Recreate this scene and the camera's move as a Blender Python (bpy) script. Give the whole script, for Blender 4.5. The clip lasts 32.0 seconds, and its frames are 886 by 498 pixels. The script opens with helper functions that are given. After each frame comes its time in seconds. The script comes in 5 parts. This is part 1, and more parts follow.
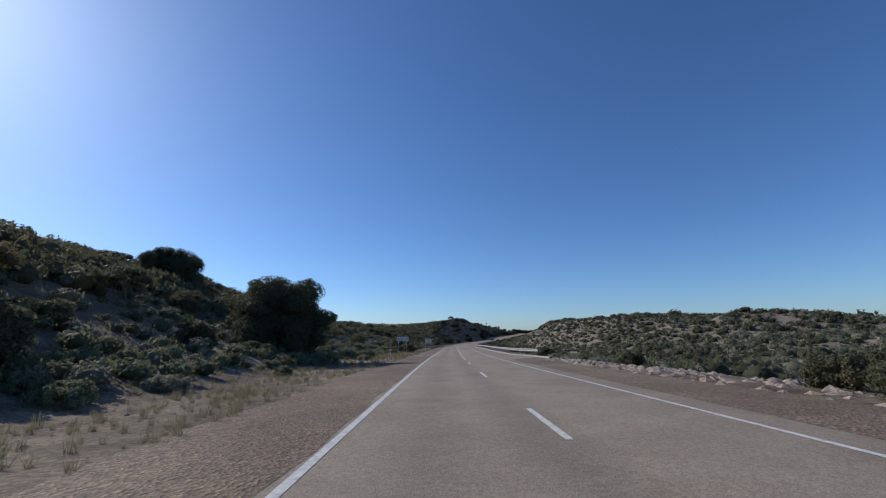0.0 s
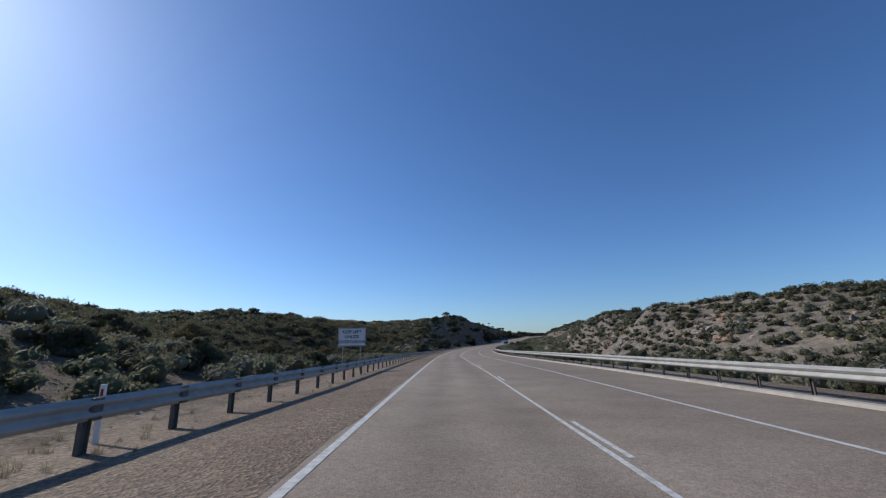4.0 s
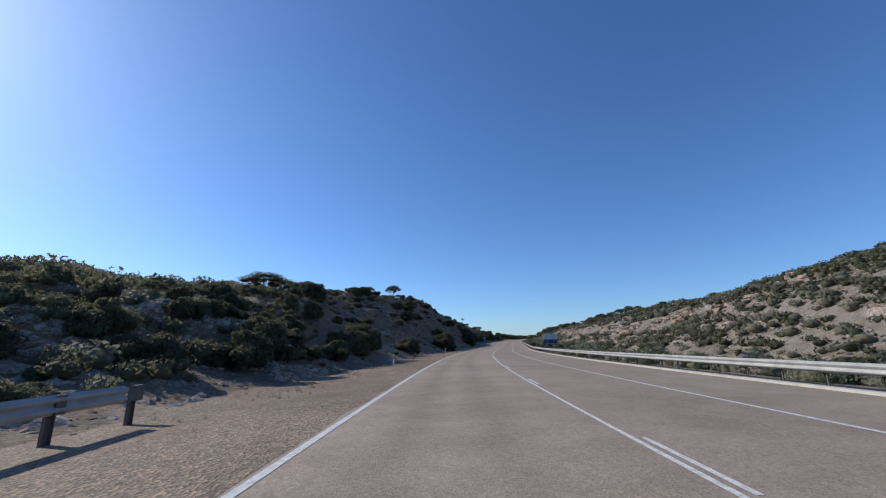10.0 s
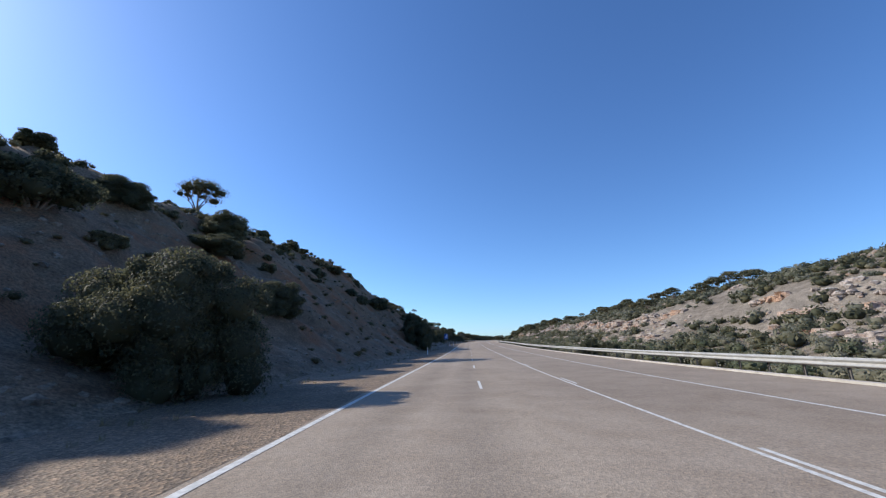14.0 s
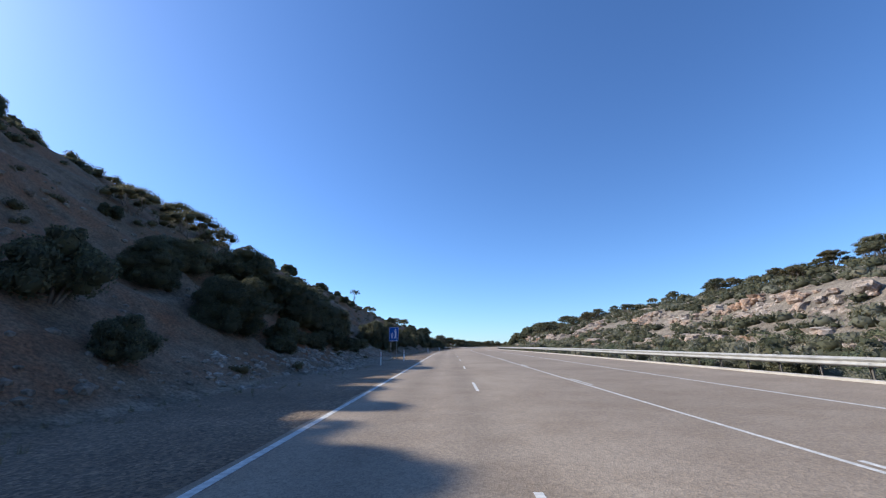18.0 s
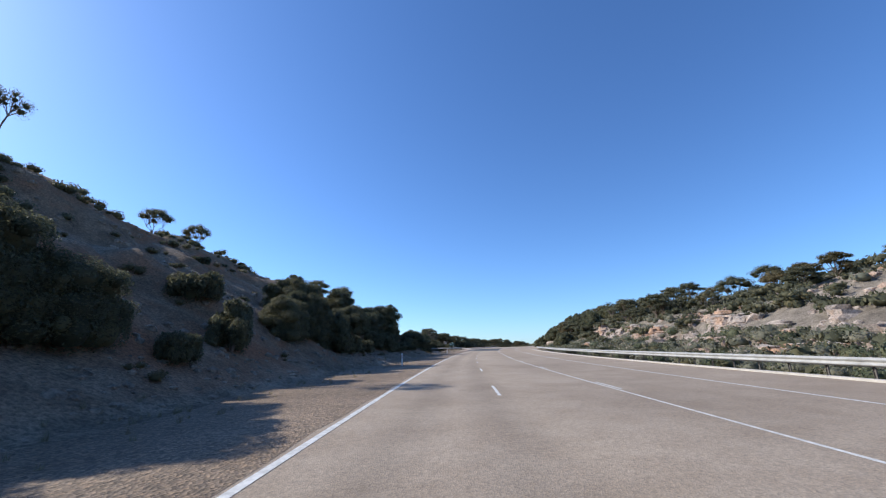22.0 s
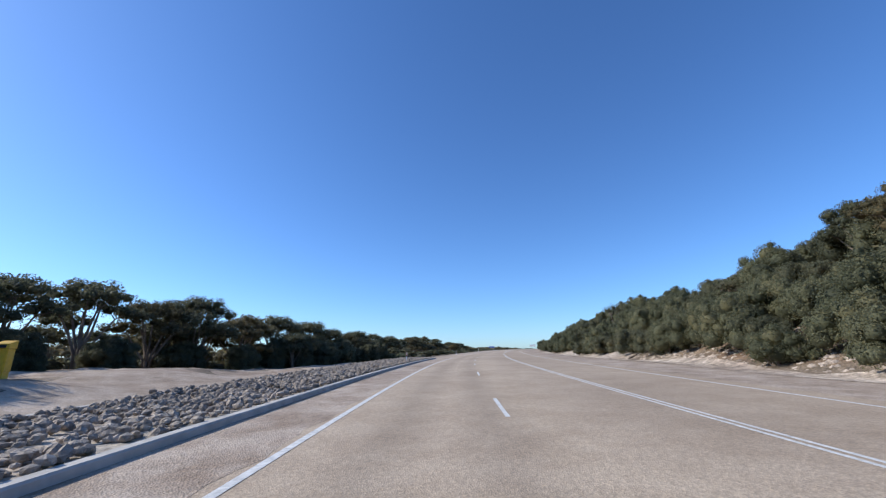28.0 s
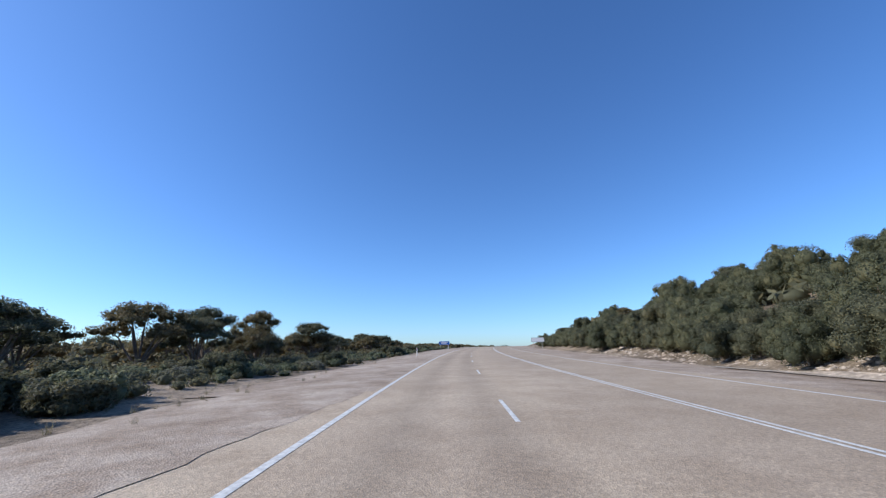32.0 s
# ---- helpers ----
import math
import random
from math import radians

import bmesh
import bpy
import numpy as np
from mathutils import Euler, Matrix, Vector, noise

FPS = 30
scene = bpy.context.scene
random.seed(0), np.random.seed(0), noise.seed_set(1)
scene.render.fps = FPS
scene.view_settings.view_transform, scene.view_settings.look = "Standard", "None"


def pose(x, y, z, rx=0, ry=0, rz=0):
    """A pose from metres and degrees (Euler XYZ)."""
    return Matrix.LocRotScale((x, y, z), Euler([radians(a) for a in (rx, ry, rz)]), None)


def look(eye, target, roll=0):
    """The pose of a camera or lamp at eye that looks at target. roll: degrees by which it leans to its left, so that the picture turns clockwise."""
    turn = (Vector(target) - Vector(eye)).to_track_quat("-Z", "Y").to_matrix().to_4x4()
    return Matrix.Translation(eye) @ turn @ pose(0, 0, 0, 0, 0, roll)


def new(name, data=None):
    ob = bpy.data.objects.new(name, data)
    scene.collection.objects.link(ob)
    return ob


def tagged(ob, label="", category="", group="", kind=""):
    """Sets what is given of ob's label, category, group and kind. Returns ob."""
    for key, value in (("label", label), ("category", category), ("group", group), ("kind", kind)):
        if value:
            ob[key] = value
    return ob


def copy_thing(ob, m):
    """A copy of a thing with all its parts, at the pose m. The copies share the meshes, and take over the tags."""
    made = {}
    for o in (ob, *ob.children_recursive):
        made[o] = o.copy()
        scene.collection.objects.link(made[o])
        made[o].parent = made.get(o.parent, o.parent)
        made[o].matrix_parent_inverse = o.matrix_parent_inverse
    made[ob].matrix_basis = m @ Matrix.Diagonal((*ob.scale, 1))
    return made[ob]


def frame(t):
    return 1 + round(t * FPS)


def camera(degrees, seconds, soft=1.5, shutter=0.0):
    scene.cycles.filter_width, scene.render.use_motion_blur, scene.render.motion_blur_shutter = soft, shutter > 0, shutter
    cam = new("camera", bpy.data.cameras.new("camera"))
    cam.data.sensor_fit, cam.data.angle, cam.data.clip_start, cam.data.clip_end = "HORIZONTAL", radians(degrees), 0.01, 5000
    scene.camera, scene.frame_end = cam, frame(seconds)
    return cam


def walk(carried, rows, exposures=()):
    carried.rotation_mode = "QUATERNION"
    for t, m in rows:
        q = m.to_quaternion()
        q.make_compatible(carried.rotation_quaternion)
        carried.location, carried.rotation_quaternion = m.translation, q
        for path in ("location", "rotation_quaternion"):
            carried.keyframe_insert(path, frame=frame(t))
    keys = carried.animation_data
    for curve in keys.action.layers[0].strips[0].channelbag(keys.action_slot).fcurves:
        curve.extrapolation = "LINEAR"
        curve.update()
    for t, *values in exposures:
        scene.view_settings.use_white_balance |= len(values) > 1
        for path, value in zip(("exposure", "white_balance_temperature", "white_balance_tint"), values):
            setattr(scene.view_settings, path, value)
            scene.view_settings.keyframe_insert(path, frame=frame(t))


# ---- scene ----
import itertools

cam = camera(96.5, 32.0, soft=1.25, shutter=0.0)
PATH = [
    (0, (0.03, 0.00, -0.77), (0.423, 9.758, 1.394), -1.09),
    (0.5, (0.38, 12.10, -1.01), (0.760, 21.850, 1.167), -1.09),
    (1, (0.76, 24.18, -1.25), (1.156, 33.929, 0.944), -1.09),
    (1.5, (1.21, 36.27, -1.48), (1.645, 46.013, 0.732), -1.09),
    (2, (1.87, 48.34, -1.69), (2.362, 58.073, 0.535), -1.09),
    (2.5, (2.61, 60.40, -1.91), (3.125, 70.132, 0.347), -1.09),
    (3, (3.38, 72.48, -2.11), (3.895, 82.204, 0.173), -1.09),
    (3.5, (4.16, 84.55, -2.29), (4.672, 94.274, -0.018), -1.09),
    (4, (4.92, 96.63, -2.47), (5.446, 106.355, -0.200), -1.09),
    (4.5, (5.69, 108.71, -2.64), (6.233, 118.436, -0.381), -1.09),
    (5, (6.48, 120.78, -2.82), (7.045, 130.508, -0.569), -1.09),
    (5.5, (7.28, 132.84, -2.99), (7.890, 142.572, -0.767), -1.09),
    (6, (8.12, 144.91, -3.17), (8.770, 154.644, -0.974), -1.09),
    (6.5, (9.12, 156.96, -3.37), (9.806, 166.692, -1.170), -1.09),
    (7, (10.18, 169.01, -3.57), (10.917, 178.735, -1.368), -1.09),
    (7.5, (11.31, 181.03, -3.78), (12.141, 190.749, -1.560), -1.09),
    (8, (12.40, 193.05, -3.97), (13.302, 202.753, -1.720), -1.09),
    (8.5, (13.67, 205.04, -4.14), (14.682, 214.723, -1.838), -1.09),
    (9, (15.15, 217.01, -4.26), (16.266, 226.669, -1.920), -1.09),
    (9.5, (16.78, 228.96, -4.35), (18.069, 238.589, -1.976), -1.09),
    (10, (18.60, 240.88, -4.40), (20.058, 250.482, -2.002), -1.09),
    (10.5, (20.78, 252.75, -4.43), (22.424, 262.319, -2.036), -1.09),
    (11, (23.13, 264.58, -4.43), (24.959, 274.122, -2.054), -1.09),
    (11.5, (25.74, 276.36, -4.42), (27.701, 285.868, -2.011), -1.09),
    (12, (28.50, 288.10, -4.39), (30.610, 297.570, -1.960), -1.09),
    (12.5, (31.39, 299.80, -4.36), (33.595, 309.251, -1.937), -1.09),
    (13, (34.48, 311.44, -4.32), (36.799, 320.866, -1.906), -1.09),
    (13.5, (37.52, 323.09, -4.27), (39.918, 332.493, -1.843), -1.09),
    (14, (40.76, 334.70, -4.20), (43.206, 344.086, -1.765), -1.09),
    (14.5, (44.17, 346.28, -4.12), (46.750, 355.619, -1.661), -1.09),
    (15, (47.69, 357.83, -4.02), (50.370, 367.137, -1.532), -1.09),
    (15.5, (51.28, 369.37, -3.90), (54.031, 378.651, -1.376), -1.09),
    (16, (54.90, 380.92, -3.74), (57.696, 390.172, -1.194), -1.09),
    (16.5, (58.52, 392.47, -3.56), (61.327, 401.711, -0.983), -1.09),
    (17, (62.27, 403.98, -3.36), (65.115, 413.212, -0.784), -1.09),
    (17.5, (66.00, 415.49, -3.12), (68.909, 424.706, -0.559), -1.09),
    (18, (70.03, 426.90, -2.86), (72.895, 436.120, -0.268), -1.09),
    (18.5, (73.79, 438.39, -2.58), (76.626, 447.622, 0.013), -1.09),
    (19, (77.58, 449.88, -2.27), (80.360, 459.132, 0.303), -1.09),
    (19.5, (81.26, 461.41, -1.97), (84.032, 470.664, 0.615), -1.09),
    (20, (84.92, 472.95, -1.67), (87.658, 482.218, 0.914), -1.09),
    (20.5, (88.55, 484.49, -1.38), (91.302, 493.756, 1.197), -1.09),
    (21, (92.23, 496.00, -1.11), (95.038, 505.252, 1.462), -1.09),
    (21.5, (96.07, 507.45, -0.85), (98.961, 516.671, 1.718), -1.09),
    (22, (100.05, 518.84, -0.62), (103.044, 528.029, 1.958), -1.09),
    (22.5, (104.09, 530.22, -0.40), (107.234, 539.356, 2.177), -1.09),
    (23, (108.26, 541.55, -0.18), (111.544, 550.639, 2.396), -1.09),
    (23.5, (112.73, 552.77, 0.04), (116.161, 561.801, 2.619), -1.09),
    (24, (117.34, 563.93, 0.27), (120.929, 572.891, 2.858), -1.09),
    (24.5, (122.11, 575.01, 0.51), (125.830, 583.913, 3.120), -1.09),
    (25, (127.05, 586.00, 0.78), (130.926, 594.839, 3.411), -1.09),
    (25.5, (132.19, 596.90, 1.07), (136.224, 605.665, 3.721), -1.09),
    (26, (137.54, 607.70, 1.38), (141.729, 616.386, 4.041), -1.09),
    (26.5, (143.09, 618.40, 1.70), (147.445, 626.993, 4.365), -1.09),
    (27, (148.65, 629.08, 2.02), (153.187, 637.618, 4.583), -1.09),
    (27.5, (154.44, 639.65, 2.34), (159.112, 648.107, 4.928), -1.09),
    (28, (160.41, 650.13, 2.64), (165.211, 658.504, 5.255), -1.09),
    (28.5, (166.62, 660.47, 2.93), (171.554, 668.765, 5.533), -1.09),
    (29, (173.00, 670.69, 3.19), (178.095, 678.898, 5.787), -1.09),
    (29.5, (179.61, 680.77, 3.43), (184.834, 688.905, 5.981), -1.09),
    (30, (186.44, 690.69, 3.64), (191.796, 698.756, 6.146), -1.09),
    (30.5, (193.37, 700.56, 3.83), (198.904, 708.495, 6.347), -1.09),
    (31, (200.48, 710.30, 4.01), (206.157, 718.132, 6.553), -1.09),
    (31.5, (207.88, 719.84, 4.19), (213.706, 727.566, 6.722), -1.09),
    (32, (215.41, 729.28, 4.40), (221.370, 736.904, 6.909), -1.09),
]
EXPOSURE = [(0, -0.43, 6500, 10), (6, -0.40, 6500, 10), (11, 0.0, 6500, 10), (17.5, 0.43, 6500, 10), (24, 0.37, 6400, 10), (28, 0.28, 6250, 10), (32, 0.26, 6200, 10)]
walk(cam, [(t, look(eye, target, roll)) for t, eye, target, roll in PATH], EXPOSURE)

# ---- light ----
SUN_TURN, SUN_UP = -58.4, 32.5  # degrees right of +y, and above the horizon
world = bpy.data.worlds.new("sky")
scene.world = world
world.use_nodes = True
wn = world.node_tree
sky = wn.nodes.new("ShaderNodeTexSky")
sky.sky_type = "NISHITA"
sky.sun_disc = False
sky.sun_elevation, sky.sun_rotation = radians(SUN_UP), radians(SUN_TURN)
sky.air_density, sky.dust_density, sky.ozone_density = 0.95, 0.8, 4.0
bg = wn.nodes["Background"]
bg.inputs["Strength"].default_value = 0.138
sky.altitude = 600.0
vivid = wn.nodes.new("ShaderNodeHueSaturation")
vivid.inputs["Saturation"].default_value = 1.06
wn.links.new(sky.outputs["Color"], vivid.inputs["Color"])
clear = wn.nodes.new("ShaderNodeMix")
clear.data_type, clear.blend_type = "RGBA", "MULTIPLY"
clear.inputs[0].default_value = 1.0
clear.inputs[7].default_value = (0.775, 0.955, 1.17, 1)
wn.links.new(vivid.outputs["Color"], clear.inputs[6])
wn.links.new(clear.outputs[2], bg.inputs["Color"])
sun_data = bpy.data.lights.new("sun", "SUN")
sun_data.energy, sun_data.angle, sun_data.color = 4.4, radians(0.53), (1.0, 0.95, 0.87)
sun = new("sun", sun_data)
su = Vector((math.sin(radians(SUN_TURN)) * math.cos(radians(SUN_UP)), math.cos(radians(SUN_TURN)) * math.cos(radians(SUN_UP)), math.sin(radians(SUN_UP))))
sun.matrix_world = look((0, 0, 200), Vector((0, 0, 200)) - su)

# ---- the road's line: turn and rise, by metres along its left edge line ----
KNOTS = np.arange(-40.0, 1001.0, 40.0)
TURN = [0.414, -0.039, 0.712, -0.110, 0.171, 0.288, 1.429, 1.307, 1.103, 1.642, 0.602, -0.281, 0.301, -0.342, 1.126, 0.845, 1.441, 1.650, 1.323, 1.859, 0.986, 1.261, 1.156, 1.013, 0.911, 0.844, 0.812]  # 1e-3 radians a metre, to the right
BEND = [0.0, 3.05, 5.31, 9.61, -3.32, -10.01, 26.83, 21.47, 6.66, 5.87, 16.61, 19.34, 17.03, -7.58, -14.76, 1.92, 19.30, 2.42, -12.66, -21.52, 12.38, 8.41, -3.82, -9.28, -10.58, -10.01, -9.26]  # 1e-5 of grade a metre
GRADE, START_TURN = -0.020318, 0.034130  # at the start
START = (-1.656, 0.059, -2.186)  # where the edge line begins
CENTRE = [3.51, 3.56, 3.65, 3.82, 4.01, 3.60, 4.61, 5.01, 5.83, 6.72, 7.01, 7.40, 7.50, 7.55, 7.49, 7.51, 7.68, 7.07, 7.44, 7.52, 7.81, 7.62, 7.38, 7.38, 7.38, 7.38, 7.38]  # centre line, metres right of the left edge line
FAR_LANE = [3.50, 3.50, 3.25, 3.22, 3.57, 3.59, 3.88, 4.10, 4.00, 4.07, 4.15, 4.36, 4.29, 4.32, 4.51, 4.49, 4.46, 4.20, 4.20, 4.35, 4.55, 4.31, 3.96, 3.70, 3.59, 3.54, 3.53]  # width of the oncoming lane

# along the road, and across it
STEP = 2.0
ALONG = np.arange(-400.0, 1400.0, STEP)
_inside = (ALONG >= -40) & (ALONG <= 1000)
_turn = np.where(_inside, np.interp(ALONG, KNOTS, TURN), 0) * 1e-3
_bend = np.where(_inside, np.interp(ALONG, KNOTS, BEND), 0) * 1e-5
_zero = int(400 / STEP)
HEAD = np.cumsum(_turn) * STEP
HEAD += START_TURN - HEAD[_zero]
SLOPE = np.cumsum(_bend) * STEP
SLOPE = SLOPE - SLOPE[_zero] + GRADE
LINE_X, LINE_Y, LINE_Z = (np.cumsum(v) * STEP for v in (np.sin(HEAD), np.cos(HEAD), SLOPE))
LINE_X, LINE_Y, LINE_Z = (v - v[_zero] + at for v, at in zip((LINE_X, LINE_Y, LINE_Z), START))


def on(s, n, h=0.0):
    """World places (rows of x, y, z) s metres along the left edge line, n metres right of it, h above the road."""
    s, n, h = np.broadcast_arrays(np.asarray(s, float), np.asarray(n, float), np.asarray(h, float))
    a = np.interp(s, ALONG, HEAD)
    return np.stack([np.interp(s, ALONG, LINE_X) + n * np.cos(a), np.interp(s, ALONG, LINE_Y) - n * np.sin(a), np.interp(s, ALONG, LINE_Z) + h], -1)


def heading(s):
    return float(np.interp(s, ALONG, HEAD))


def centre(s):
    return np.interp(s, KNOTS, CENTRE)


def right_edge(s):
    return np.interp(s, KNOTS, CENTRE) + np.interp(s, KNOTS, FAR_LANE)


def stand(s, n, h=0.0, turn=0.0):
    """A pose at that place whose +y looks along the road, turned by degrees to the left."""
    return Matrix.Translation(Vector(on(s, n, h))) @ Matrix.Rotation(-heading(s) + radians(turn), 4, "Z")


def right_rail(s):
    return right_edge(s) + np.interp(s, [40, 46, 54, 120, 190, 300, 620, 640], [6.0, 5.2, 4.2, 4.3, 4.8, 5.6, 5.5, 5.0])


def seal_edge(s):
    """The right-hand edge of the seal: at the kerb where there is one."""
    kerbed = smooth(36, 44, s) * (1 - smooth(636, 646, s))
    return right_edge(s) + 1.0 + kerbed * (right_rail(s) - 1.0 - right_edge(s) - 1.0)


def smooth(a, b, v):
    t = np.clip((v - a) / (b - a), 0, 1)
    return t * t * (3 - 2 * t)


# ---- the land, as cross-sections: distance of toe and crest from the edge line, heights above the road ----
CUTS = [-400, 0, 40, 80, 105, 130, 180, 215, 240, 262, 290, 320, 350, 400, 435, 480, 540, 580, 612, 645, 680, 740, 820, 950, 1400]
L_TOE = [8, 7, 7, 7, 5.5, 5.4, 5.2, 5.6, 6, 6, 6, 6, 6, 6, 6.1, 6.2, 5.8, 5.5, 5.8, 12, 8, 7, 6, 6, 6]
L_CREST = [50, 38.5, 40, 39, 25, 21, 26.5, 28.5, 23.5, 13, 20, 26.5, 30.5, 33, 33, 33, 28, 27, 24, 30, 22, 22, 20, 20, 30]
L_HIGH = [11, 12.2, 10.2, 6.4, 5.4, 0.6, -4.2, -3.2, 1.2, 3.2, 7.6, 12.8, 16.2, 20.2, 22.6, 18.2, 15.2, 12.4, 9.6, 1.5, 1, -0.5, -0.8, -0.5, 0]
L_FAR = [24, 24, 24, 23.5, 23, 15, 10.5, 11.5, 15, 15.5, 14.5, 16.5, 16, 16, 15.6, 15, 13, 10, 7, 3, 1.5, 1, 1, 1, 0]
R_TOE = [30, 28, 22, 24, 30, 34, 40, 40, 38, 36, 34, 30, 28, 26, 25.3, 24.5, 24, 23, 22, 20, 18.5, 18, 18, 18, 20]
R_CREST = [110, 108, 104, 93, 79, 88, 77, 58, 63, 57.6, 67, 72, 74, 64.5, 64.3, 64, 81, 59, 54, 42, 36, 36, 38, 42, 50]
R_LOW = [-1, -1, -1.5, -2.5, -3.5, -4, -4, -4, -3.5, -3, -2.5, -2, -1.6, -1.2, -1, -0.8, -0.6, -0.5, -0.3, 0.1, 0.2, 0.2, 0.2, 0.1, 0]
R_HIGH = [4, 3.9, 3.2, 3.5, 8.1, 3.2, 12.6, 12.4, 10.4, 12.8, 13.5, 15.4, 13.8, 13.5, 13.1, 12.5, 13.4, 11.1, 10.9, 8, 7.6, 7.2, 6.5, 5, 3]


def cut(values, s):
    return np.interp(s, CUTS, values)


def waves(s, n, k):
    """Gentle unevenness of about one metre either way."""
    return (np.sin(s / 17.0 * k + 1.3 * np.sin(n / 23.0 * k)) + np.sin(n / 13.0 * k + 2.1 + 1.7 * np.sin(s / 31.0 * k)) + 0.6 * np.sin((s + n) / 7.1 * k) + 0.4 * np.sin((s - 1.7 * n) / 4.3 * k)) / 2.2


def cells(u, v, seed):
    """Smooth noise on a unit lattice, -1 to 1."""
    i, j = np.floor(u), np.floor(v)
    fu, fv = u - i, v - j
    fu, fv = fu * fu * (3 - 2 * fu), fv * fv * (3 - 2 * fv)

    def at(a, b):
        h = np.sin(a * 127.1 + b * 311.7 + seed * 74.7) * 43758.5453
        return 2 * (h - np.floor(h)) - 1

    return (at(i, j) * (1 - fu) + at(i + 1, j) * fu) * (1 - fv) + (at(i, j + 1) * (1 - fu) + at(i + 1, j + 1) * fu) * fv


def crags(s, n):
    return cells(s / 5.0, n / 4.0, 1) + 0.55 * cells(s / 2.3, n / 2.0, 2) + 0.3 * cells(s / 1.2, n / 1.1, 3)


def gullies(s, n):
    """Runnels that the rain has cut down the face of the cutting."""
    c = cells((s + 1.6 * cells(s / 9.0, n / 5.0, 22)) / 3.4, n / 16.0, 21)
    return 0.85 * (1 - np.abs(c)) ** 4


def land(s, n, bed=True):
    """Height of the land above the road's level at s."""
    s, n = np.broadcast_arrays(np.asarray(s, float), np.asarray(n, float))
    out = -n
    toe, crest, high, far = (cut(v, s) for v in (L_TOE, L_CREST, L_HIGH, L_FAR))
    t = np.clip((out - toe) / (crest - toe), 0, 1)
    steep = np.where((s > 240) & (s < 640), 1.0, 0.0)
    rise = np.where(steep > 0, 0.75 * t + 0.25 * t * t * (3 - 2 * t), t * t * (3 - 2 * t))
    left = high * rise + (far - high) * smooth(crest - 4, 85, out) * (out > crest - 4)
    left = left + (waves(s, n, 1.0) * 0.45 + crags(s, n) * (0.25 + 0.35 * steep) + steep * (0.5 * cells(s / 2.6, n / 4.0, 12) + 0.45 * cells(s / 7.5, n / 5.0, 14) - gullies(s, n))) * smooth(toe + 0.3, toe + 6, out) - 0.12 * smooth(1.2, toe, out)
    edge = right_edge(s) + 1.2
    rtoe, rcrest, low, rhigh = (cut(v, s) for v in (R_TOE, R_CREST, R_LOW, R_HIGH))
    rail = edge + 4.6
    right = low * smooth(rail, np.maximum(rtoe, rail + 3), n) + (rhigh - low) * (0.55 * np.clip((n - rtoe) / (rcrest - rtoe), 0, 1) + 0.45 * smooth(rtoe, rcrest, n))
    right = right + (waves(s, n, 0.8) * 0.9 + crags(s, n) * 0.45) * smooth(rtoe - 3, rtoe + 10, n) - 0.1 * smooth(edge, rail, n)
    at = rtoe + (rcrest - rtoe) * (0.44 + 0.14 * cells(s / 26.0, 0 * s, 5))
    step = smooth(290, 340, s) * (1 - smooth(640, 652, s)) * (0.6 + 0.4 * cells(s / 15.0, 0 * s, 6))
    right = right + step * 2.0 * (smooth(at - 1.2, at + 0.6, n) - smooth(at + 1, rcrest + 2, n))
    right = right - 0.07 * np.clip(n - rcrest - 4, 0, 80)
    h = np.where(n < 0, left, right)
    if not bed:
        return h - 0.02
    road_bed = (n > -1.0) & (n < seal_edge(s) + 0.2)
    return np.where(road_bed, -0.35, h - 0.02)


def ground_at(s, n):
    return on(s, n, land(s, n))


# ---- helpers for meshes ----
def mesh_of(name, verts, faces, material, smooth_faces=False):
    """A mesh from arrays; faces is an (m, 3) or (m, 4) array or a list of tuples."""
    me = bpy.data.meshes.new(name)
    verts = np.asarray(verts, np.float32).reshape(-1, 3)
    if isinstance(faces, np.ndarray):
        count, size = faces.shape
        me.vertices.add(len(verts))
        me.vertices.foreach_set("co", verts.ravel())
        me.loops.add(count * size)
        me.loops.foreach_set("vertex_index", faces.astype(np.int32).ravel())
        me.polygons.add(count)
        me.polygons.foreach_set("loop_start", np.arange(0, count * size, size, dtype=np.int32))
        me.update(calc_edges=True)
    else:
        me.from_pydata(verts.tolist(), [], faces)
    me.polygons.foreach_set("use_smooth", np.full(len(me.polygons), smooth_faces))
    me.materials.append(material)
    me.update()
    return me


def part(name, bm, material, parent, label="", smooth_faces=False):
    """Links a bmesh as one mesh object under a thing or a part."""
    me = bpy.data.meshes.new(name)
    bm.to_mesh(me)
    bm.free()
    me.materials.append(material)
    if smooth_faces:
        me.polygons.foreach_set("use_smooth", np.ones(len(me.polygons), bool))
    ob = new(name, me)
    ob.parent = parent
    return tagged(ob, label)


def child(name, me, parent, m=None, label=""):
    ob = new(name, me)
    ob.parent = parent
    if m is not None:
        ob.matrix_local = m
    return tagged(ob, label)


def box(bm, x0, x1, y0, y1, z0, z1, bevel=0.0):
    got = bmesh.ops.create_cube(bm, size=1.0, matrix=Matrix.LocRotScale(((x0 + x1) / 2, (y0 + y1) / 2, (z0 + z1) / 2), None, (x1 - x0, y1 - y0, z1 - z0)))
    if bevel:
        edges = list({e for v in got["verts"] for e in v.link_edges})
        bmesh.ops.bevel(bm, geom=edges, offset=bevel, segments=1, affect="EDGES", profile=0.5)
    return bm


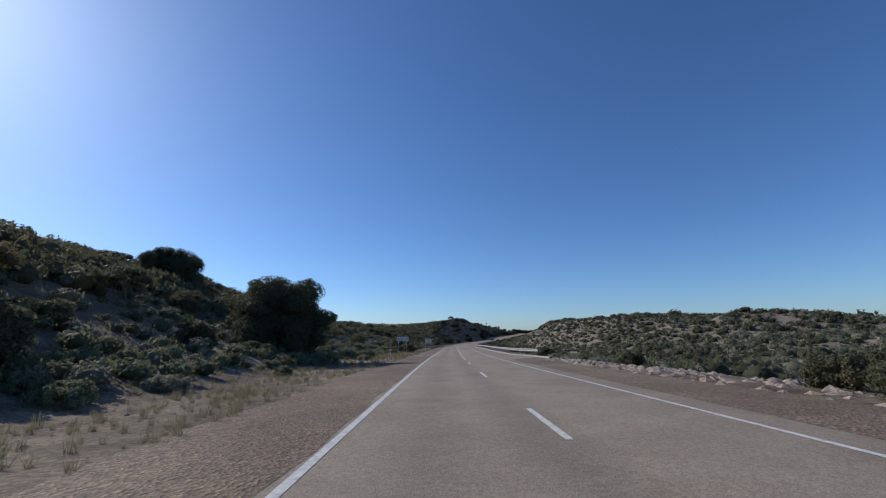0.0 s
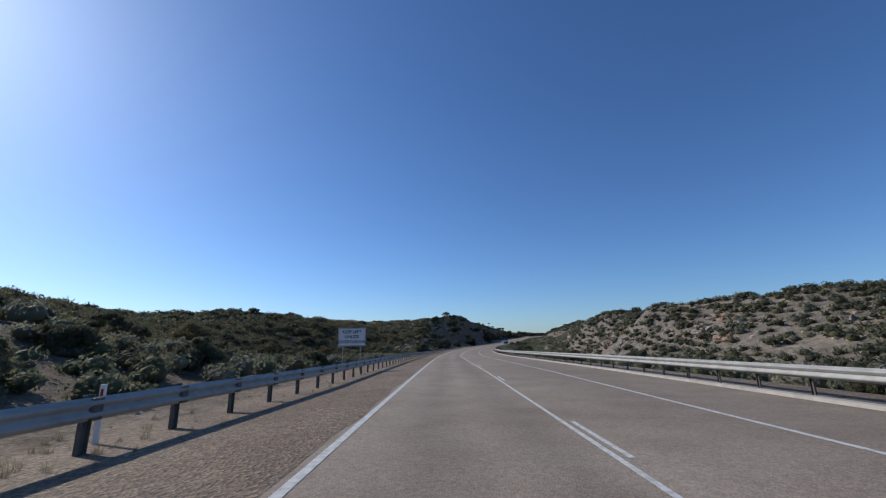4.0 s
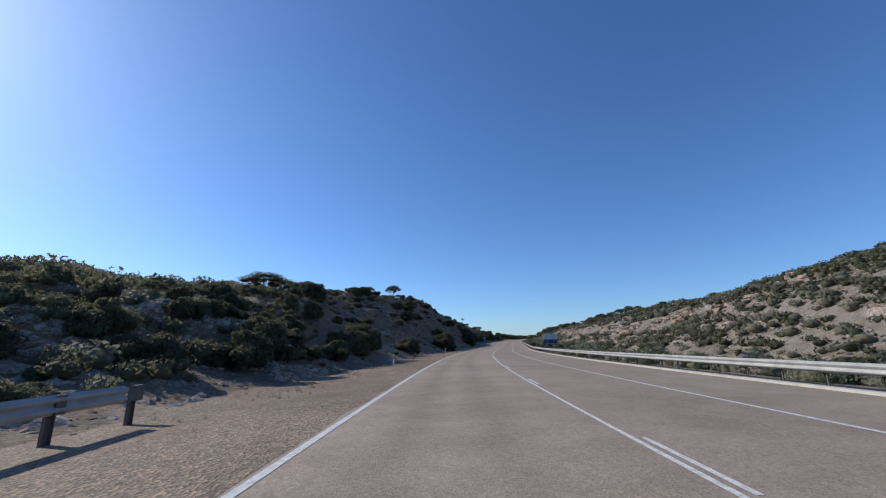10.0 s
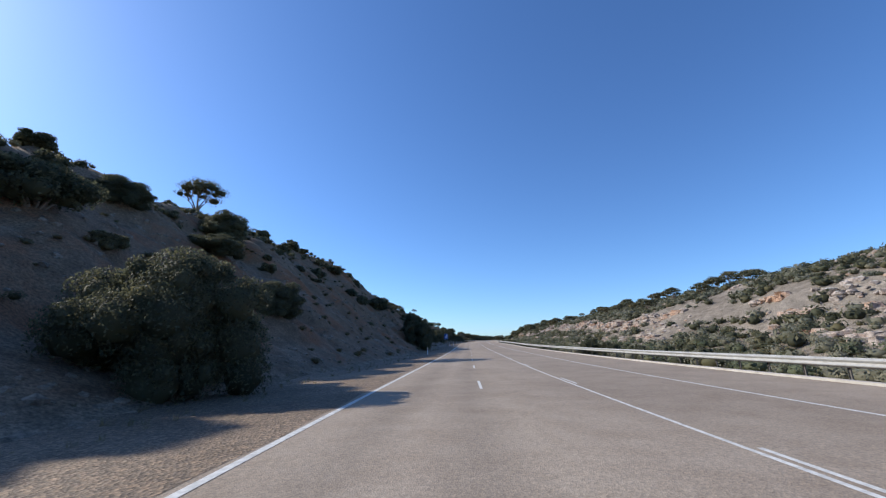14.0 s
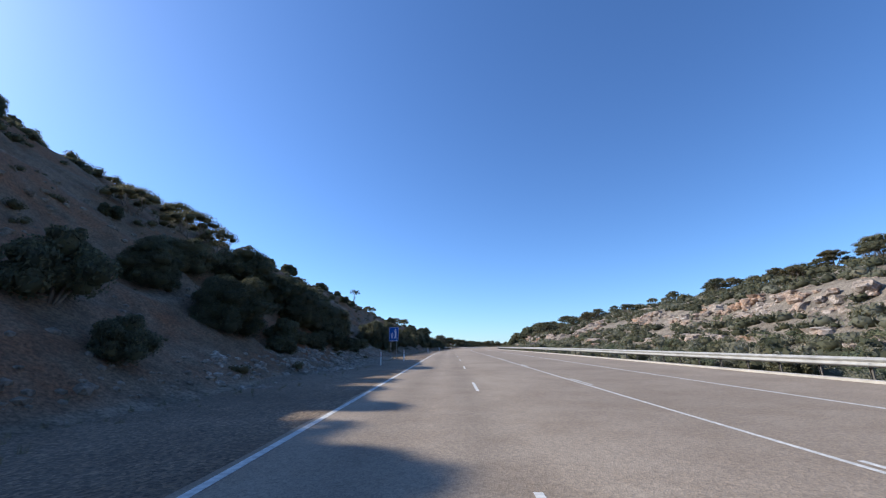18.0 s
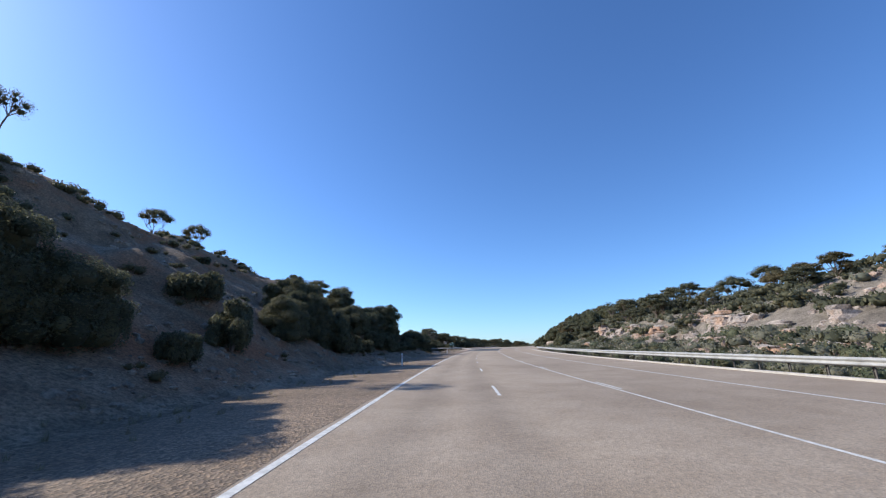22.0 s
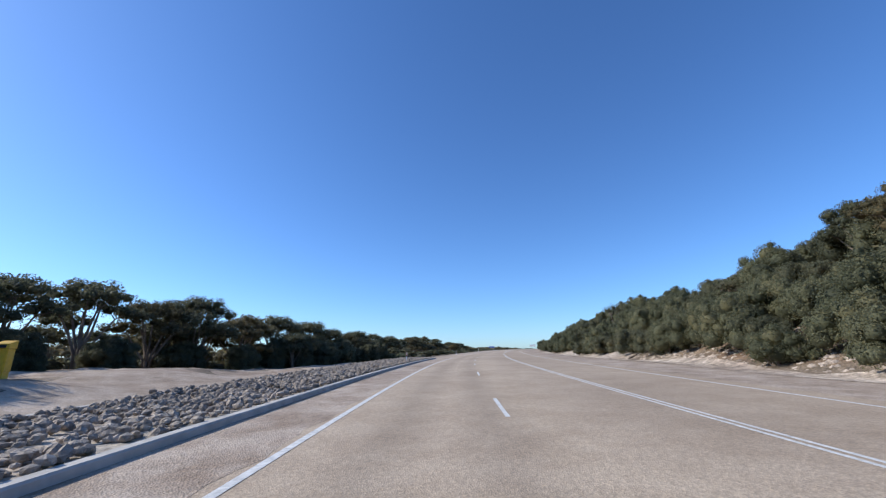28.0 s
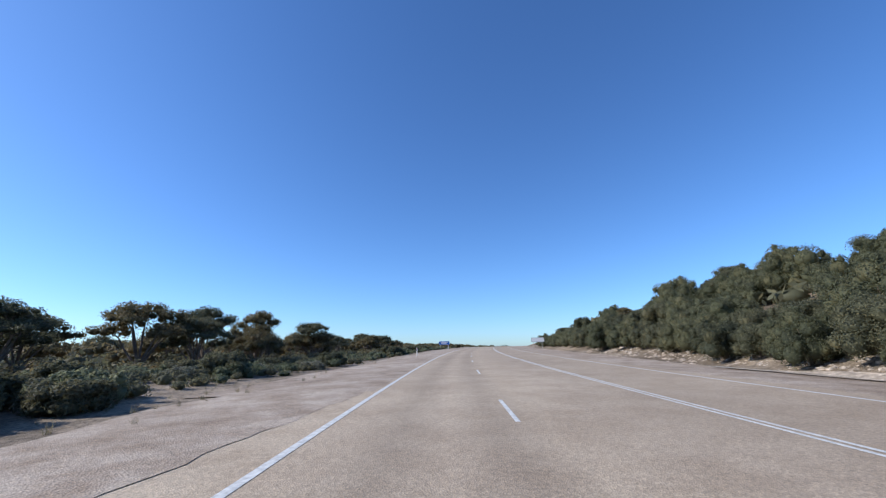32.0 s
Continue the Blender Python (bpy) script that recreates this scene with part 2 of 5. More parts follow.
def strip(s, lefts, rights, height, depth=0.0):
    """A band along the road between two offsets: vertices and quads; with depth it has sides."""
    s = np.asarray(s, float)
    a, b = on(s, lefts, height), on(s, rights, height)
    k = len(s)
    rows = [a, b]
    if depth:
        rows = [a - [0, 0, depth], a, b, b - [0, 0, depth]]
    verts = np.concatenate(rows)
    quads = []
    for r in range(len(rows) - 1):
        i = np.arange(k - 1) + r * k
        quads.append(np.stack([i, i + k, i + k + 1, i + 1], -1))
    return verts, np.concatenate(quads)


# ---- materials ----
def material(name, rough=0.9):
    m = bpy.data.materials.new(name)
    m.use_nodes = True
    nt = m.node_tree
    b = nt.nodes["Principled BSDF"]
    b.inputs["Roughness"].default_value = rough
    b.inputs["Specular IOR Level"].default_value = 0.3
    return m, nt, b


def noise_node(nt, scale, detail=4, rough=0.6, coord="Object"):
    tc = nt.nodes.new("ShaderNodeTexCoord")
    n = nt.nodes.new("ShaderNodeTexNoise")
    n.inputs["Scale"].default_value, n.inputs["Detail"].default_value, n.inputs["Roughness"].default_value = scale, detail, rough
    nt.links.new(tc.outputs[coord], n.inputs["Vector"])
    return n


def ramp(nt, source, stops):
    r = nt.nodes.new("ShaderNodeValToRGB")
    el = r.color_ramp.elements
    while len(el) < len(stops):
        el.new(0.5)
    for e, (p, c) in zip(el, stops):
        e.position, e.color = p, (*c, 1)
    nt.links.new(source, r.inputs["Fac"])
    return r


def mix(nt, fac, a, b, mode="MIX"):
    n = nt.nodes.new("ShaderNodeMix")
    n.data_type, n.blend_type = "RGBA", mode
    for sock, v in ((n.inputs[0], fac), (n.inputs[6], a), (n.inputs[7], b)):
        if hasattr(v, "is_output"):
            nt.links.new(v, sock)
        else:
            sock.default_value = v if isinstance(v, float) else (*v, 1)
    return n.outputs[2]


def bump(nt, b, source, strength, distance):
    n = nt.nodes.new("ShaderNodeBump")
    n.inputs["Strength"].default_value, n.inputs["Distance"].default_value = strength, distance
    nt.links.new(source, n.inputs["Height"])
    nt.links.new(n.outputs["Normal"], b.inputs["Normal"])


def plain(name, colour, rough=0.6, metal=0.0, spread=0.12, scale=6.0):
    """A painted or metal surface with faint dirt and wear."""
    m, nt, b = material(name, rough)
    n = noise_node(nt, scale, 6)
    dark = tuple(c * (1 - 2 * spread) for c in colour)
    r = ramp(nt, n.outputs["Fac"], [(0.3, dark), (0.62, colour)])
    nt.links.new(r.outputs["Color"], b.inputs["Base Color"])
    b.inputs["Metallic"].default_value = metal
    return m


def asphalt(name, low, high, chip, tracks=False, stones_per_m=38.0, relief=0.01, contrast=0.6, dirt=0.12):
    """Chip seal: stones of a few colours, worn wheel tracks and blotches."""
    m, nt, b = material(name, 0.85)
    blot = noise_node(nt, 0.12, 5, 0.6)
    fine = noise_node(nt, 13.0, 5, 0.8)
    tc = nt.nodes.new("ShaderNodeTexCoord")
    v = nt.nodes.new("ShaderNodeTexVoronoi")
    v.inputs["Scale"].default_value = stones_per_m
    nt.links.new(tc.outputs["Object"], v.inputs["Vector"])
    base = ramp(nt, blot.outputs["Fac"], [(0.3, low), (0.7, high)])
    stones = ramp(nt, v.outputs["Color"], [(0.1, (0.25, 0.25, 0.25)), (0.5, (0.5, 0.5, 0.5)), (0.95, chip)])
    c = mix(nt, contrast, base.outputs["Color"], stones.outputs["Color"], "OVERLAY")
    grit = ramp(nt, fine.outputs["Fac"], [(0.34, (1 - 0.5 * contrast,) * 3), (0.64, (1 + 0.33 * contrast,) * 3)])
    c = mix(nt, 1.0, c, grit.outputs["Color"], "MULTIPLY")
    swept = noise_node(nt, 0.7, 5, 0.7)
    dust = ramp(nt, swept.outputs["Fac"], [(0.36, (1 - dirt, 1 - 1.2 * dirt, 1 - 1.4 * dirt)), (0.6, (1.0 + 0.3 * dirt,) * 3)])
    c = mix(nt, 1.0, c, dust.outputs["Color"], "MULTIPLY")
    if tracks:
        # worn wheel tracks along the lanes, and the sandier seal on the plateau, by the road's own coordinates
        uv = nt.nodes.new("ShaderNodeUVMap")
        uv.uv_map = "lanes"
        sep = nt.nodes.new("ShaderNodeSeparateXYZ")
        nt.links.new(uv.outputs["UV"], sep.inputs["Vector"])
        wob = noise_node(nt, 0.35, 3, 0.6)
        add = nt.nodes.new("ShaderNodeMath")
        add.operation = "MULTIPLY_ADD"
        nt.links.new(wob.outputs["Fac"], add.inputs[0])
        add.inputs[1].default_value = 0.03
        nt.links.new(sep.outputs["X"], add.inputs[2])
        lane = ramp(nt, add.outputs[0], TRACKS)
        c = mix(nt, 1.0, c, lane.outputs["Color"], "MULTIPLY")
        sand = ramp(nt, sep.outputs["Y"], [(0.0, (1, 1, 1)), (0.50, (1.0, 1.0, 1.0)), (0.64, (1.30, 1.26, 1.18))])
        c = mix(nt, 1.0, c, sand.outputs["Color"], "MULTIPLY")
    nt.links.new(c, b.inputs["Base Color"])
    bump(nt, b, v.outputs["Distance"], 0.5, relief)
    return m


# across the lanes, in twentieths of a metre from the edge line
TRACKS = [(0.0, (1.06, 1.06, 1.05)), (0.05, (1.0, 1.0, 1.0)), (0.085, (0.83, 0.83, 0.83)), (0.13, (1.03, 1.03, 1.03)), (0.175, (0.84, 0.84, 0.84)), (0.22, (1.03, 1.03, 1.02)), (0.30, (0.97, 0.97, 0.97)), (0.40, (0.88, 0.875, 0.87)), (0.52, (0.90, 0.895, 0.89)), (0.7, (0.95, 0.94, 0.93))]


M_SEAL = asphalt("chip_seal", (0.28, 0.224, 0.170), (0.36, 0.295, 0.227), (0.80, 0.76, 0.70), True, 46.0, 0.008, 0.4)
M_FRESH = asphalt("fresh_seal", (0.062, 0.065, 0.065), (0.105, 0.107, 0.105), (0.8, 0.8, 0.8), False, 46.0, 0.008, 0.5)
M_LINE = plain("road_paint", (0.68, 0.665, 0.62), 0.75, 0.0, 0.2, 9.0)


def earth(name, soil, pale, rock, grit=9.0, rust=None):
    m, nt, b = material(name, 0.95)
    big = noise_node(nt, 0.09, 6, 0.62)
    mid = noise_node(nt, 0.9, 6, 0.68)
    fine = noise_node(nt, grit, 5, 0.7)
    c = ramp(nt, big.outputs["Fac"], [(0.36, soil), (0.55, pale), (0.70, tuple(min(0.6, v * 1.45) for v in pale))])
    d = ramp(nt, mid.outputs["Fac"], [(0.34, (0.55, 0.53, 0.5)), (0.62, (1.15, 1.13, 1.1))])
    c2 = mix(nt, 1.0, c.outputs["Color"], d.outputs["Color"], "MULTIPLY")
    geo = nt.nodes.new("ShaderNodeNewGeometry")
    sep = nt.nodes.new("ShaderNodeSeparateXYZ")
    nt.links.new(geo.outputs["Normal"], sep.inputs["Vector"])
    steep = ramp(nt, sep.outputs["Z"], [(0.82, (1, 1, 1)), (0.95, (0, 0, 0))])
    rocks = ramp(nt, mid.outputs["Fac"], [(0.3, tuple(v * 0.5 for v in rock)), (0.5, tuple(v * 0.85 for v in rock)), (0.7, tuple(v * 1.12 for v in rock))])
    c3 = mix(nt, steep.outputs["Color"], c2, rocks.outputs["Color"])
    if rust is not None:
        blot = noise_node(nt, 0.16, 5, 0.7)
        mask = ramp(nt, blot.outputs["Fac"], [(0.47, (0, 0, 0)), (0.62, (0.8, 0.8, 0.8))])
        here = mix(nt, 1.0, mask.outputs["Color"], steep.outputs["Color"], "MULTIPLY")
        c3 = mix(nt, here, c3, rust)
    g = ramp(nt, fine.outputs["Fac"], [(0.34, (0.45, 0.45, 0.45)), (0.66, (1.32, 1.32, 1.32))])
    c4 = mix(nt, 1.0, c3, g.outputs["Color"], "MULTIPLY")
    nt.links.new(c4, b.inputs["Base Color"])
    lumps = mix(nt, 0.45, fine.outputs["Color"], mid.outputs["Color"])
    bump(nt, b, lumps, 0.8, 0.2)
    return m


M_LAND = earth("hill_soil", (0.17, 0.128, 0.088), (0.29, 0.228, 0.165), (0.265, 0.172, 0.106), 9.0, (0.29, 0.125, 0.058))
M_HILL = earth("limestone_soil", (0.165, 0.137, 0.104), (0.285, 0.242, 0.192), (0.272, 0.232, 0.186), 9.0)
M_GRAVEL = asphalt("shoulder_gravel", (0.155, 0.112, 0.076), (0.275, 0.21, 0.15), (0.95, 0.88, 0.78), False, 19.0, 0.045, 0.8)
M_PALE = asphalt("pale_gravel", (0.31, 0.240, 0.178), (0.455, 0.375, 0.295), (0.84, 0.79, 0.73), False, 34.0, 0.02, 0.45, 0.3)


def leaves(name, dark, light, yellow=(0.16, 0.14, 0.05)):
    m, nt, b = material(name, 0.7)
    geo = nt.nodes.new("ShaderNodeNewGeometry")
    info = nt.nodes.new("ShaderNodeObjectInfo")
    r = ramp(nt, geo.outputs["Random Per Island"], [(0.0, dark), (0.7, light), (1.0, yellow)])
    s = ramp(nt, info.outputs["Random"], [(0.0, (0.75, 0.78, 0.72)), (1.0, (1.25, 1.2, 1.1))])
    c = mix(nt, 1.0, r.outputs["Color"], s.outputs["Color"], "MULTIPLY")
    nt.links.new(c, b.inputs["Base Color"])
    tr = nt.nodes.new("ShaderNodeBsdfTranslucent")
    nt.links.new(c, tr.inputs["Color"])
    add = nt.nodes.new("ShaderNodeMixShader")
    add.inputs[0].default_value = 0.48
    nt.links.new(b.outputs[0], add.inputs[1])
    nt.links.new(tr.outputs[0], add.inputs[2])
    nt.links.new(add.outputs[0], nt.nodes["Material Output"].inputs["Surface"])
    return m


M_MALLEE = leaves("mallee_leaves", (0.089, 0.089, 0.058), (0.158, 0.156, 0.098), (0.216, 0.186, 0.102))
M_GREEN = leaves("acacia_leaves", (0.075, 0.079, 0.051), (0.138, 0.14, 0.088), (0.19, 0.172, 0.095))
M_GREY = leaves("saltbush_leaves", (0.162, 0.165, 0.121), (0.270, 0.263, 0.203), (0.324, 0.290, 0.216))
M_OLIVE = leaves("olive_leaves", (0.096, 0.082, 0.046), (0.162, 0.138, 0.074), (0.204, 0.144, 0.070))
M_SAGE = leaves("sage_leaves", (0.111, 0.130, 0.078), (0.208, 0.227, 0.143), (0.260, 0.247, 0.143))
M_WATTLE = leaves("wattle_leaves", (0.082, 0.088, 0.054), (0.15, 0.155, 0.092), (0.19, 0.175, 0.095))
M_DRY = leaves("dry_grass", (0.18, 0.15, 0.095), (0.31, 0.265, 0.175), (0.25, 0.22, 0.13))
M_BARK = plain("bark", (0.22, 0.17, 0.13), 0.9, 0.0, 0.25, 3.0)
M_STEEL = plain("galvanised_steel", (0.40, 0.395, 0.375), 0.55, 0.15, 0.16, 2.0)
M_POST = plain("steel_post", (0.17, 0.155, 0.135), 0.7, 0.2, 0.2, 4.0)
M_KERB = plain("concrete_kerb", (0.50, 0.465, 0.41), 0.9, 0.0, 0.15, 2.0)
M_ROCK = earth("limestone", (0.34, 0.255, 0.19), (0.50, 0.43, 0.365), (0.42, 0.35, 0.295), 5.0, (0.42, 0.24, 0.14))
M_CUTSTONE = earth("cut_rubble", (0.20, 0.15, 0.105), (0.34, 0.275, 0.21), (0.28, 0.22, 0.165), 5.0)
M_PALESTONE = earth("pale_limestone", (0.40, 0.315, 0.245), (0.54, 0.455, 0.37), (0.48, 0.39, 0.31), 4.0)
M_ISLANDROCK = earth("island_rock", (0.29, 0.235, 0.18), (0.46, 0.39, 0.315), (0.39, 0.325, 0.26), 5.0)
M_DEAD = plain("dead_wood", (0.12, 0.105, 0.09), 0.9, 0.0, 0.2, 3.0)
M_WHITE = plain("white_plastic", (0.80, 0.79, 0.76), 0.5, 0.0, 0.06, 8.0)

# ---- the land: one sheet to the horizon ----
rows_s = np.concatenate([np.arange(-400, -40, 20.0), np.arange(-40, 230, 2.5), np.arange(230, 650, 0.8), np.arange(650, 860, 2.5), np.arange(860, 1400, 20.0)])
cols_n = np.concatenate([[-230, -200, -170, -145, -125, -108], np.arange(-95, -40, 6.0), np.arange(-40, -26, 1.2), np.arange(-26, -1.3, 0.65), [-1.0, -0.9, 5.0, 7.0], np.arange(7.6, 30, 1.0), np.arange(30, 90, 3.0), np.arange(90, 240, 10.0)])
gs, gn = np.meshgrid(rows_s, cols_n, indexing="ij")
inner = ground_at(gs, gn)
nr, nc = gs.shape
verts = inner.reshape(-1, 3)
idx = np.arange(nr * nc).reshape(nr, nc)
quads = np.stack([idx[:-1, :-1], idx[:-1, 1:], idx[1:, 1:], idx[1:, :-1]], -1).reshape(-1, 4)
loop = np.concatenate([idx[0, :-1], idx[:-1, -1], idx[-1, :0:-1], idx[:0:-1, 0]])
mid = verts[loop].mean(0)
rings, prev = [verts], loop
base = len(verts)
for k, (grow, level) in enumerate([(1.5, 0.6), (2.6, 0.3), (5.0, 0.1)]):
    ring = mid + (verts[loop] - mid) * [grow, grow, level]
    now = base + np.arange(len(loop)) + k * len(loop)
    quads = np.concatenate([quads, np.stack([prev, np.roll(prev, -1), np.roll(now, -1), now], -1)[:, ::-1]])
    rings.append(ring)
    prev = now
verts = np.concatenate(rings)
ground_mesh = mesh_of("ground", verts, quads, M_LAND, True)
ground_mesh.materials.append(M_HILL)
beyond = (gs[:-1, :-1] < 652) & (gn[:-1, :-1] > 13.0) & (gs[:-1, :-1] > -40)
soils = np.zeros(len(quads), np.int32)
soils[: beyond.size] = beyond.ravel()
ground_mesh.polygons.foreach_set("material_index", soils)
ground = new("ground", ground_mesh)
tagged(ground, "dry limestone hills and sandy soil beside the highway", "ground", kind="structure")

# ---- road, shoulders, lines ----
s_all = np.arange(-380.0, 1380.0, 2.0)
left_seal = -0.75 - 1.7 * smooth(738, 743, s_all) * (1 - smooth(770, 790, s_all))
edges = [(left_seal, -0.3)] + [(left_seal * (1 - f) + seal_edge(s_all) * f, 0.0) for f in np.linspace(0, 1, 5)] + [(seal_edge(s_all), -0.3)]
v = np.concatenate([on(s_all, n, h) for n, h in edges])
k = len(s_all)
i = np.arange(k - 1)
q = np.concatenate([np.stack([i + r * k, i + (r + 1) * k, i + (r + 1) * k + 1, i + r * k + 1], -1) for r in range(len(edges) - 1)])
me = mesh_of("road", v, q, M_SEAL)
lanes = np.concatenate([np.stack([(n + 0 * s_all) / 20.0, s_all / 1000.0], -1) for n, h in edges])
me.uv_layers.new(name="lanes").data.foreach_set("uv", lanes[q.ravel()].astype(np.float32).ravel())
road = new("road", me)
tagged(road, "worn brown chip-seal highway with painted white lines", "road", kind="structure")


def sheet(name, s, offsets, lift, mat, label, category, flat=0.004):
    """A band that lies on the land between offsets from the edge line, one row of offsets each."""
    s = np.asarray(s, float)
    cols = []
    for o in offsets:
        o = np.asarray(o, float) + 0 * s
        flush = ((o > -0.95) & (o < 0)) | (abs(o - seal_edge(s)) < 0.3)
        cols.append(on(s, o, np.where(flush, flat, land(s, o, False) + lift)))
    k = len(s)
    vv = np.concatenate(cols)
    qq = np.concatenate([np.stack([np.arange(k - 1) + r * k, np.arange(k - 1) + (r + 1) * k, np.arange(k - 1) + (r + 1) * k + 1, np.arange(k - 1) + r * k + 1], -1) for r in range(len(cols) - 1)])
    return tagged(new(name, mesh_of(name, vv, qq, mat, True)), label, category, kind="structure")


def left_toe(s):
    return cut(L_TOE, s)


wob = 0.35 * np.sin(s_all / 5.3) + 0.25 * np.sin(s_all / 2.1 + 1)
lim = np.where(s_all < 100, 3.1 + 0.5 * np.sin(s_all / 7.0), np.minimum(left_toe(s_all), 9.0))
for some in (s_all < 641, s_all > 787):
    s_l, l_l, w_l = s_all[some], lim[some], wob[some]
    sheet("shoulder", s_l, [-(l_l - 0.3) + w_l, -(l_l * 0.66), -(l_l * 0.33 + 0.4), np.full(len(s_l), -0.9), -0.17 - 0.05 * np.sin(s_l * 1.7) - 0.04 * np.sin(s_l * 0.63)], 0.025, M_GRAVEL if s_l[0] < 0 else M_PALE, "brown gravel shoulder beside the highway" if s_l[0] < 0 else "pale gravel shoulder beside the highway", "shoulder")
re_ = seal_edge(s_all) - 0.15
for some, mat, label in ((s_all < 641, M_GRAVEL, "brown gravel verge behind the kerb and rail"), (s_all > 639, M_PALE, "pale gravel verge below the bank")):
    r_s, r_e, r_w = s_all[some], re_[some], wob[some]
    sheet("shoulder", r_s, [r_e, r_e + 1.0, r_e + 2.0, r_e + 3.0 + r_w] if mat is M_GRAVEL else [r_e, r_e + 1.2, r_e + 2.4, np.maximum(r_e + 3.5, 17.6)], 0.03, mat, label, "shoulder")


def paint(spans, offset, width, name="road_line", label="white painted road line, slightly worn"):
    for s0, s1 in spans:
        k = max(2, int((s1 - s0) / 2.0) + 1)
        s = np.linspace(s0, s1, k)
        c = offset(s)
        on_patch = (s > 631) & (s < 667.5) & (c < centre(s) - 0.1)
        vv, qq = strip(s, c - width / 2, c + width / 2, np.where(on_patch, 0.016, 0.006))
        tagged(new(name, mesh_of(name, vv, qq, M_LINE)), label, "road line", "painted road lines", "structure")


def zero(s):
    return 0 * s


paint([(-100, 648.2), (674.4, 739.2), (770.5, 1000)], zero, 0.14)
paint([(741.5 + 4 * i, 742.9 + 4 * i) for i in range(7)], zero, 0.14)
paint([(670, 672.4), (663.8, 664.7)], zero, 0.14)
paint([(-100, 1000)], lambda s: right_edge(s), 0.12)
paint([(6.4 + 12 * i, 9.4 + 12 * i) for i in range(-4, 3)], centre, 0.13)
paint([(38.0, 1000)], centre, 0.09)
paint([(6.4 + 12 * i, 9.0 + 12 * i) for i in range(3, 54)], lambda s: centre(s) + 0.19, 0.09)
paint([(655, 1000)], lambda s: centre(s) + 0.19, 0.09)
paint([(5.1 + 12 * i, 8.1 + 12 * i) for i in range(29, 53)], lambda s: zero(s) + 3.6, 0.1)
paint([(2.5 + 12 * i, 5.5 + 12 * i) for i in range(54, 80)], lambda s: zero(s) + 3.6, 0.1)

# ---- guard rails ----
W_FACE = [(0.0, 0.0), (0.02, 0.035), (0.085, 0.05), (0.085, 0.095), (0.0, 0.135), (0.0, 0.175), (0.085, 0.215), (0.085, 0.26), (0.02, 0.275), (0.0, 0.31)]


DEEP_WAVE = [(x * 1.05, z * 1.13) for x, z in W_FACE]


def rail_panel(s0, s1, n_of, side, low, face=W_FACE):
    """One W-beam panel along the road, face towards the traffic (side +1: traffic at larger n)."""
    s = np.linspace(s0, s1, 5)
    rows = []
    for back in (0.0, -0.006):
        for out, up in face:
            rows.append(on(s, n_of(s) + side * (out + back), low + up))
    k, r = len(s), len(face)
    vv = np.concatenate(rows)
    faces = []
    for b in (0, r):
        for j in range(r - 1):
            for i in range(k - 1):
                f = ((b + j) * k + i, (b + j + 1) * k + i, (b + j + 1) * k + i + 1, (b + j) * k + i + 1)
                faces.append(f if b == 0 else f[::-1])
    return mesh_of("rail_panel", vv, faces, M_STEEL, True)


def c_post(wide=1.0):
    bm = bmesh.new()
    box(bm, -0.055, 0.055, -0.004, 0.004, -0.5, 0.80)
    box(bm, -0.055, -0.047, -0.04, 0.0, -0.5, 0.80)
    box(bm, 0.047, 0.055, -0.04, 0.0, -0.5, 0.80)
    box(bm, -0.06, 0.06, -0.135, -0.005, 0.42, 0.76, 0.006)
    bm.transform(Matrix.Diagonal((wide, wide, 1, 1)))
    me = bpy.data.meshes.new("post")
    bm.to_mesh(me)
    bm.free()
    me.materials.append(M_POST)
    return me


POST, WIDE_POST = c_post(1.1), c_post(1.6)


def guard_rail(s0, s1, n_of, side, label, post_gap=2.0, low=0.43, face=W_FACE, post=POST):
    rail = new("guard_rail")
    tagged(rail, label, "guard rail", "roadside guard rails")
    s = s0
    while s < s1 - 0.5:
        e = min(s + 4.0, s1)
        child("rail_panel", rail_panel(s, e + 0.3 if e < s1 else e, n_of, side, low, face), rail)
        s = e
    k = int((s1 - s0) / post_gap)
    for i in range(k + 1):
        p = s0 + 0.4 + i * post_gap
        n = float(n_of(p)) - side * 0.15
        child("post", post, rail, stand(p, n, 0.0, 90 if side > 0 else -90))
    return rail


def left_rail(s):
    return -3.3 - 0.6 * (1 - smooth(100, 116, s)) - 1.6 * smooth(238, 252, s)


guard_rail(101, 251, left_rail, 1, "galvanised deep W-beam guard rail on steel posts beside the shoulder", 2.0, 0.42, DEEP_WAVE, WIDE_POST)
guard_rail(46, 636, right_rail, -1, "long galvanised deep W-beam guard rail behind a pale kerb", 2.0, 0.42, DEEP_WAVE, POST)

# the kerb in front of the right-hand rail
s_k = np.arange(40.0, 640.0, 2.0)
off = right_rail(s_k) - 1.02
v, q = strip(s_k, off, off + 0.28, 0.09, 0.3)
tagged(new("kerb", mesh_of("kerb", v, q, M_KERB)), "pale concrete kerb at the edge of the highway", "kerb", kind="structure")




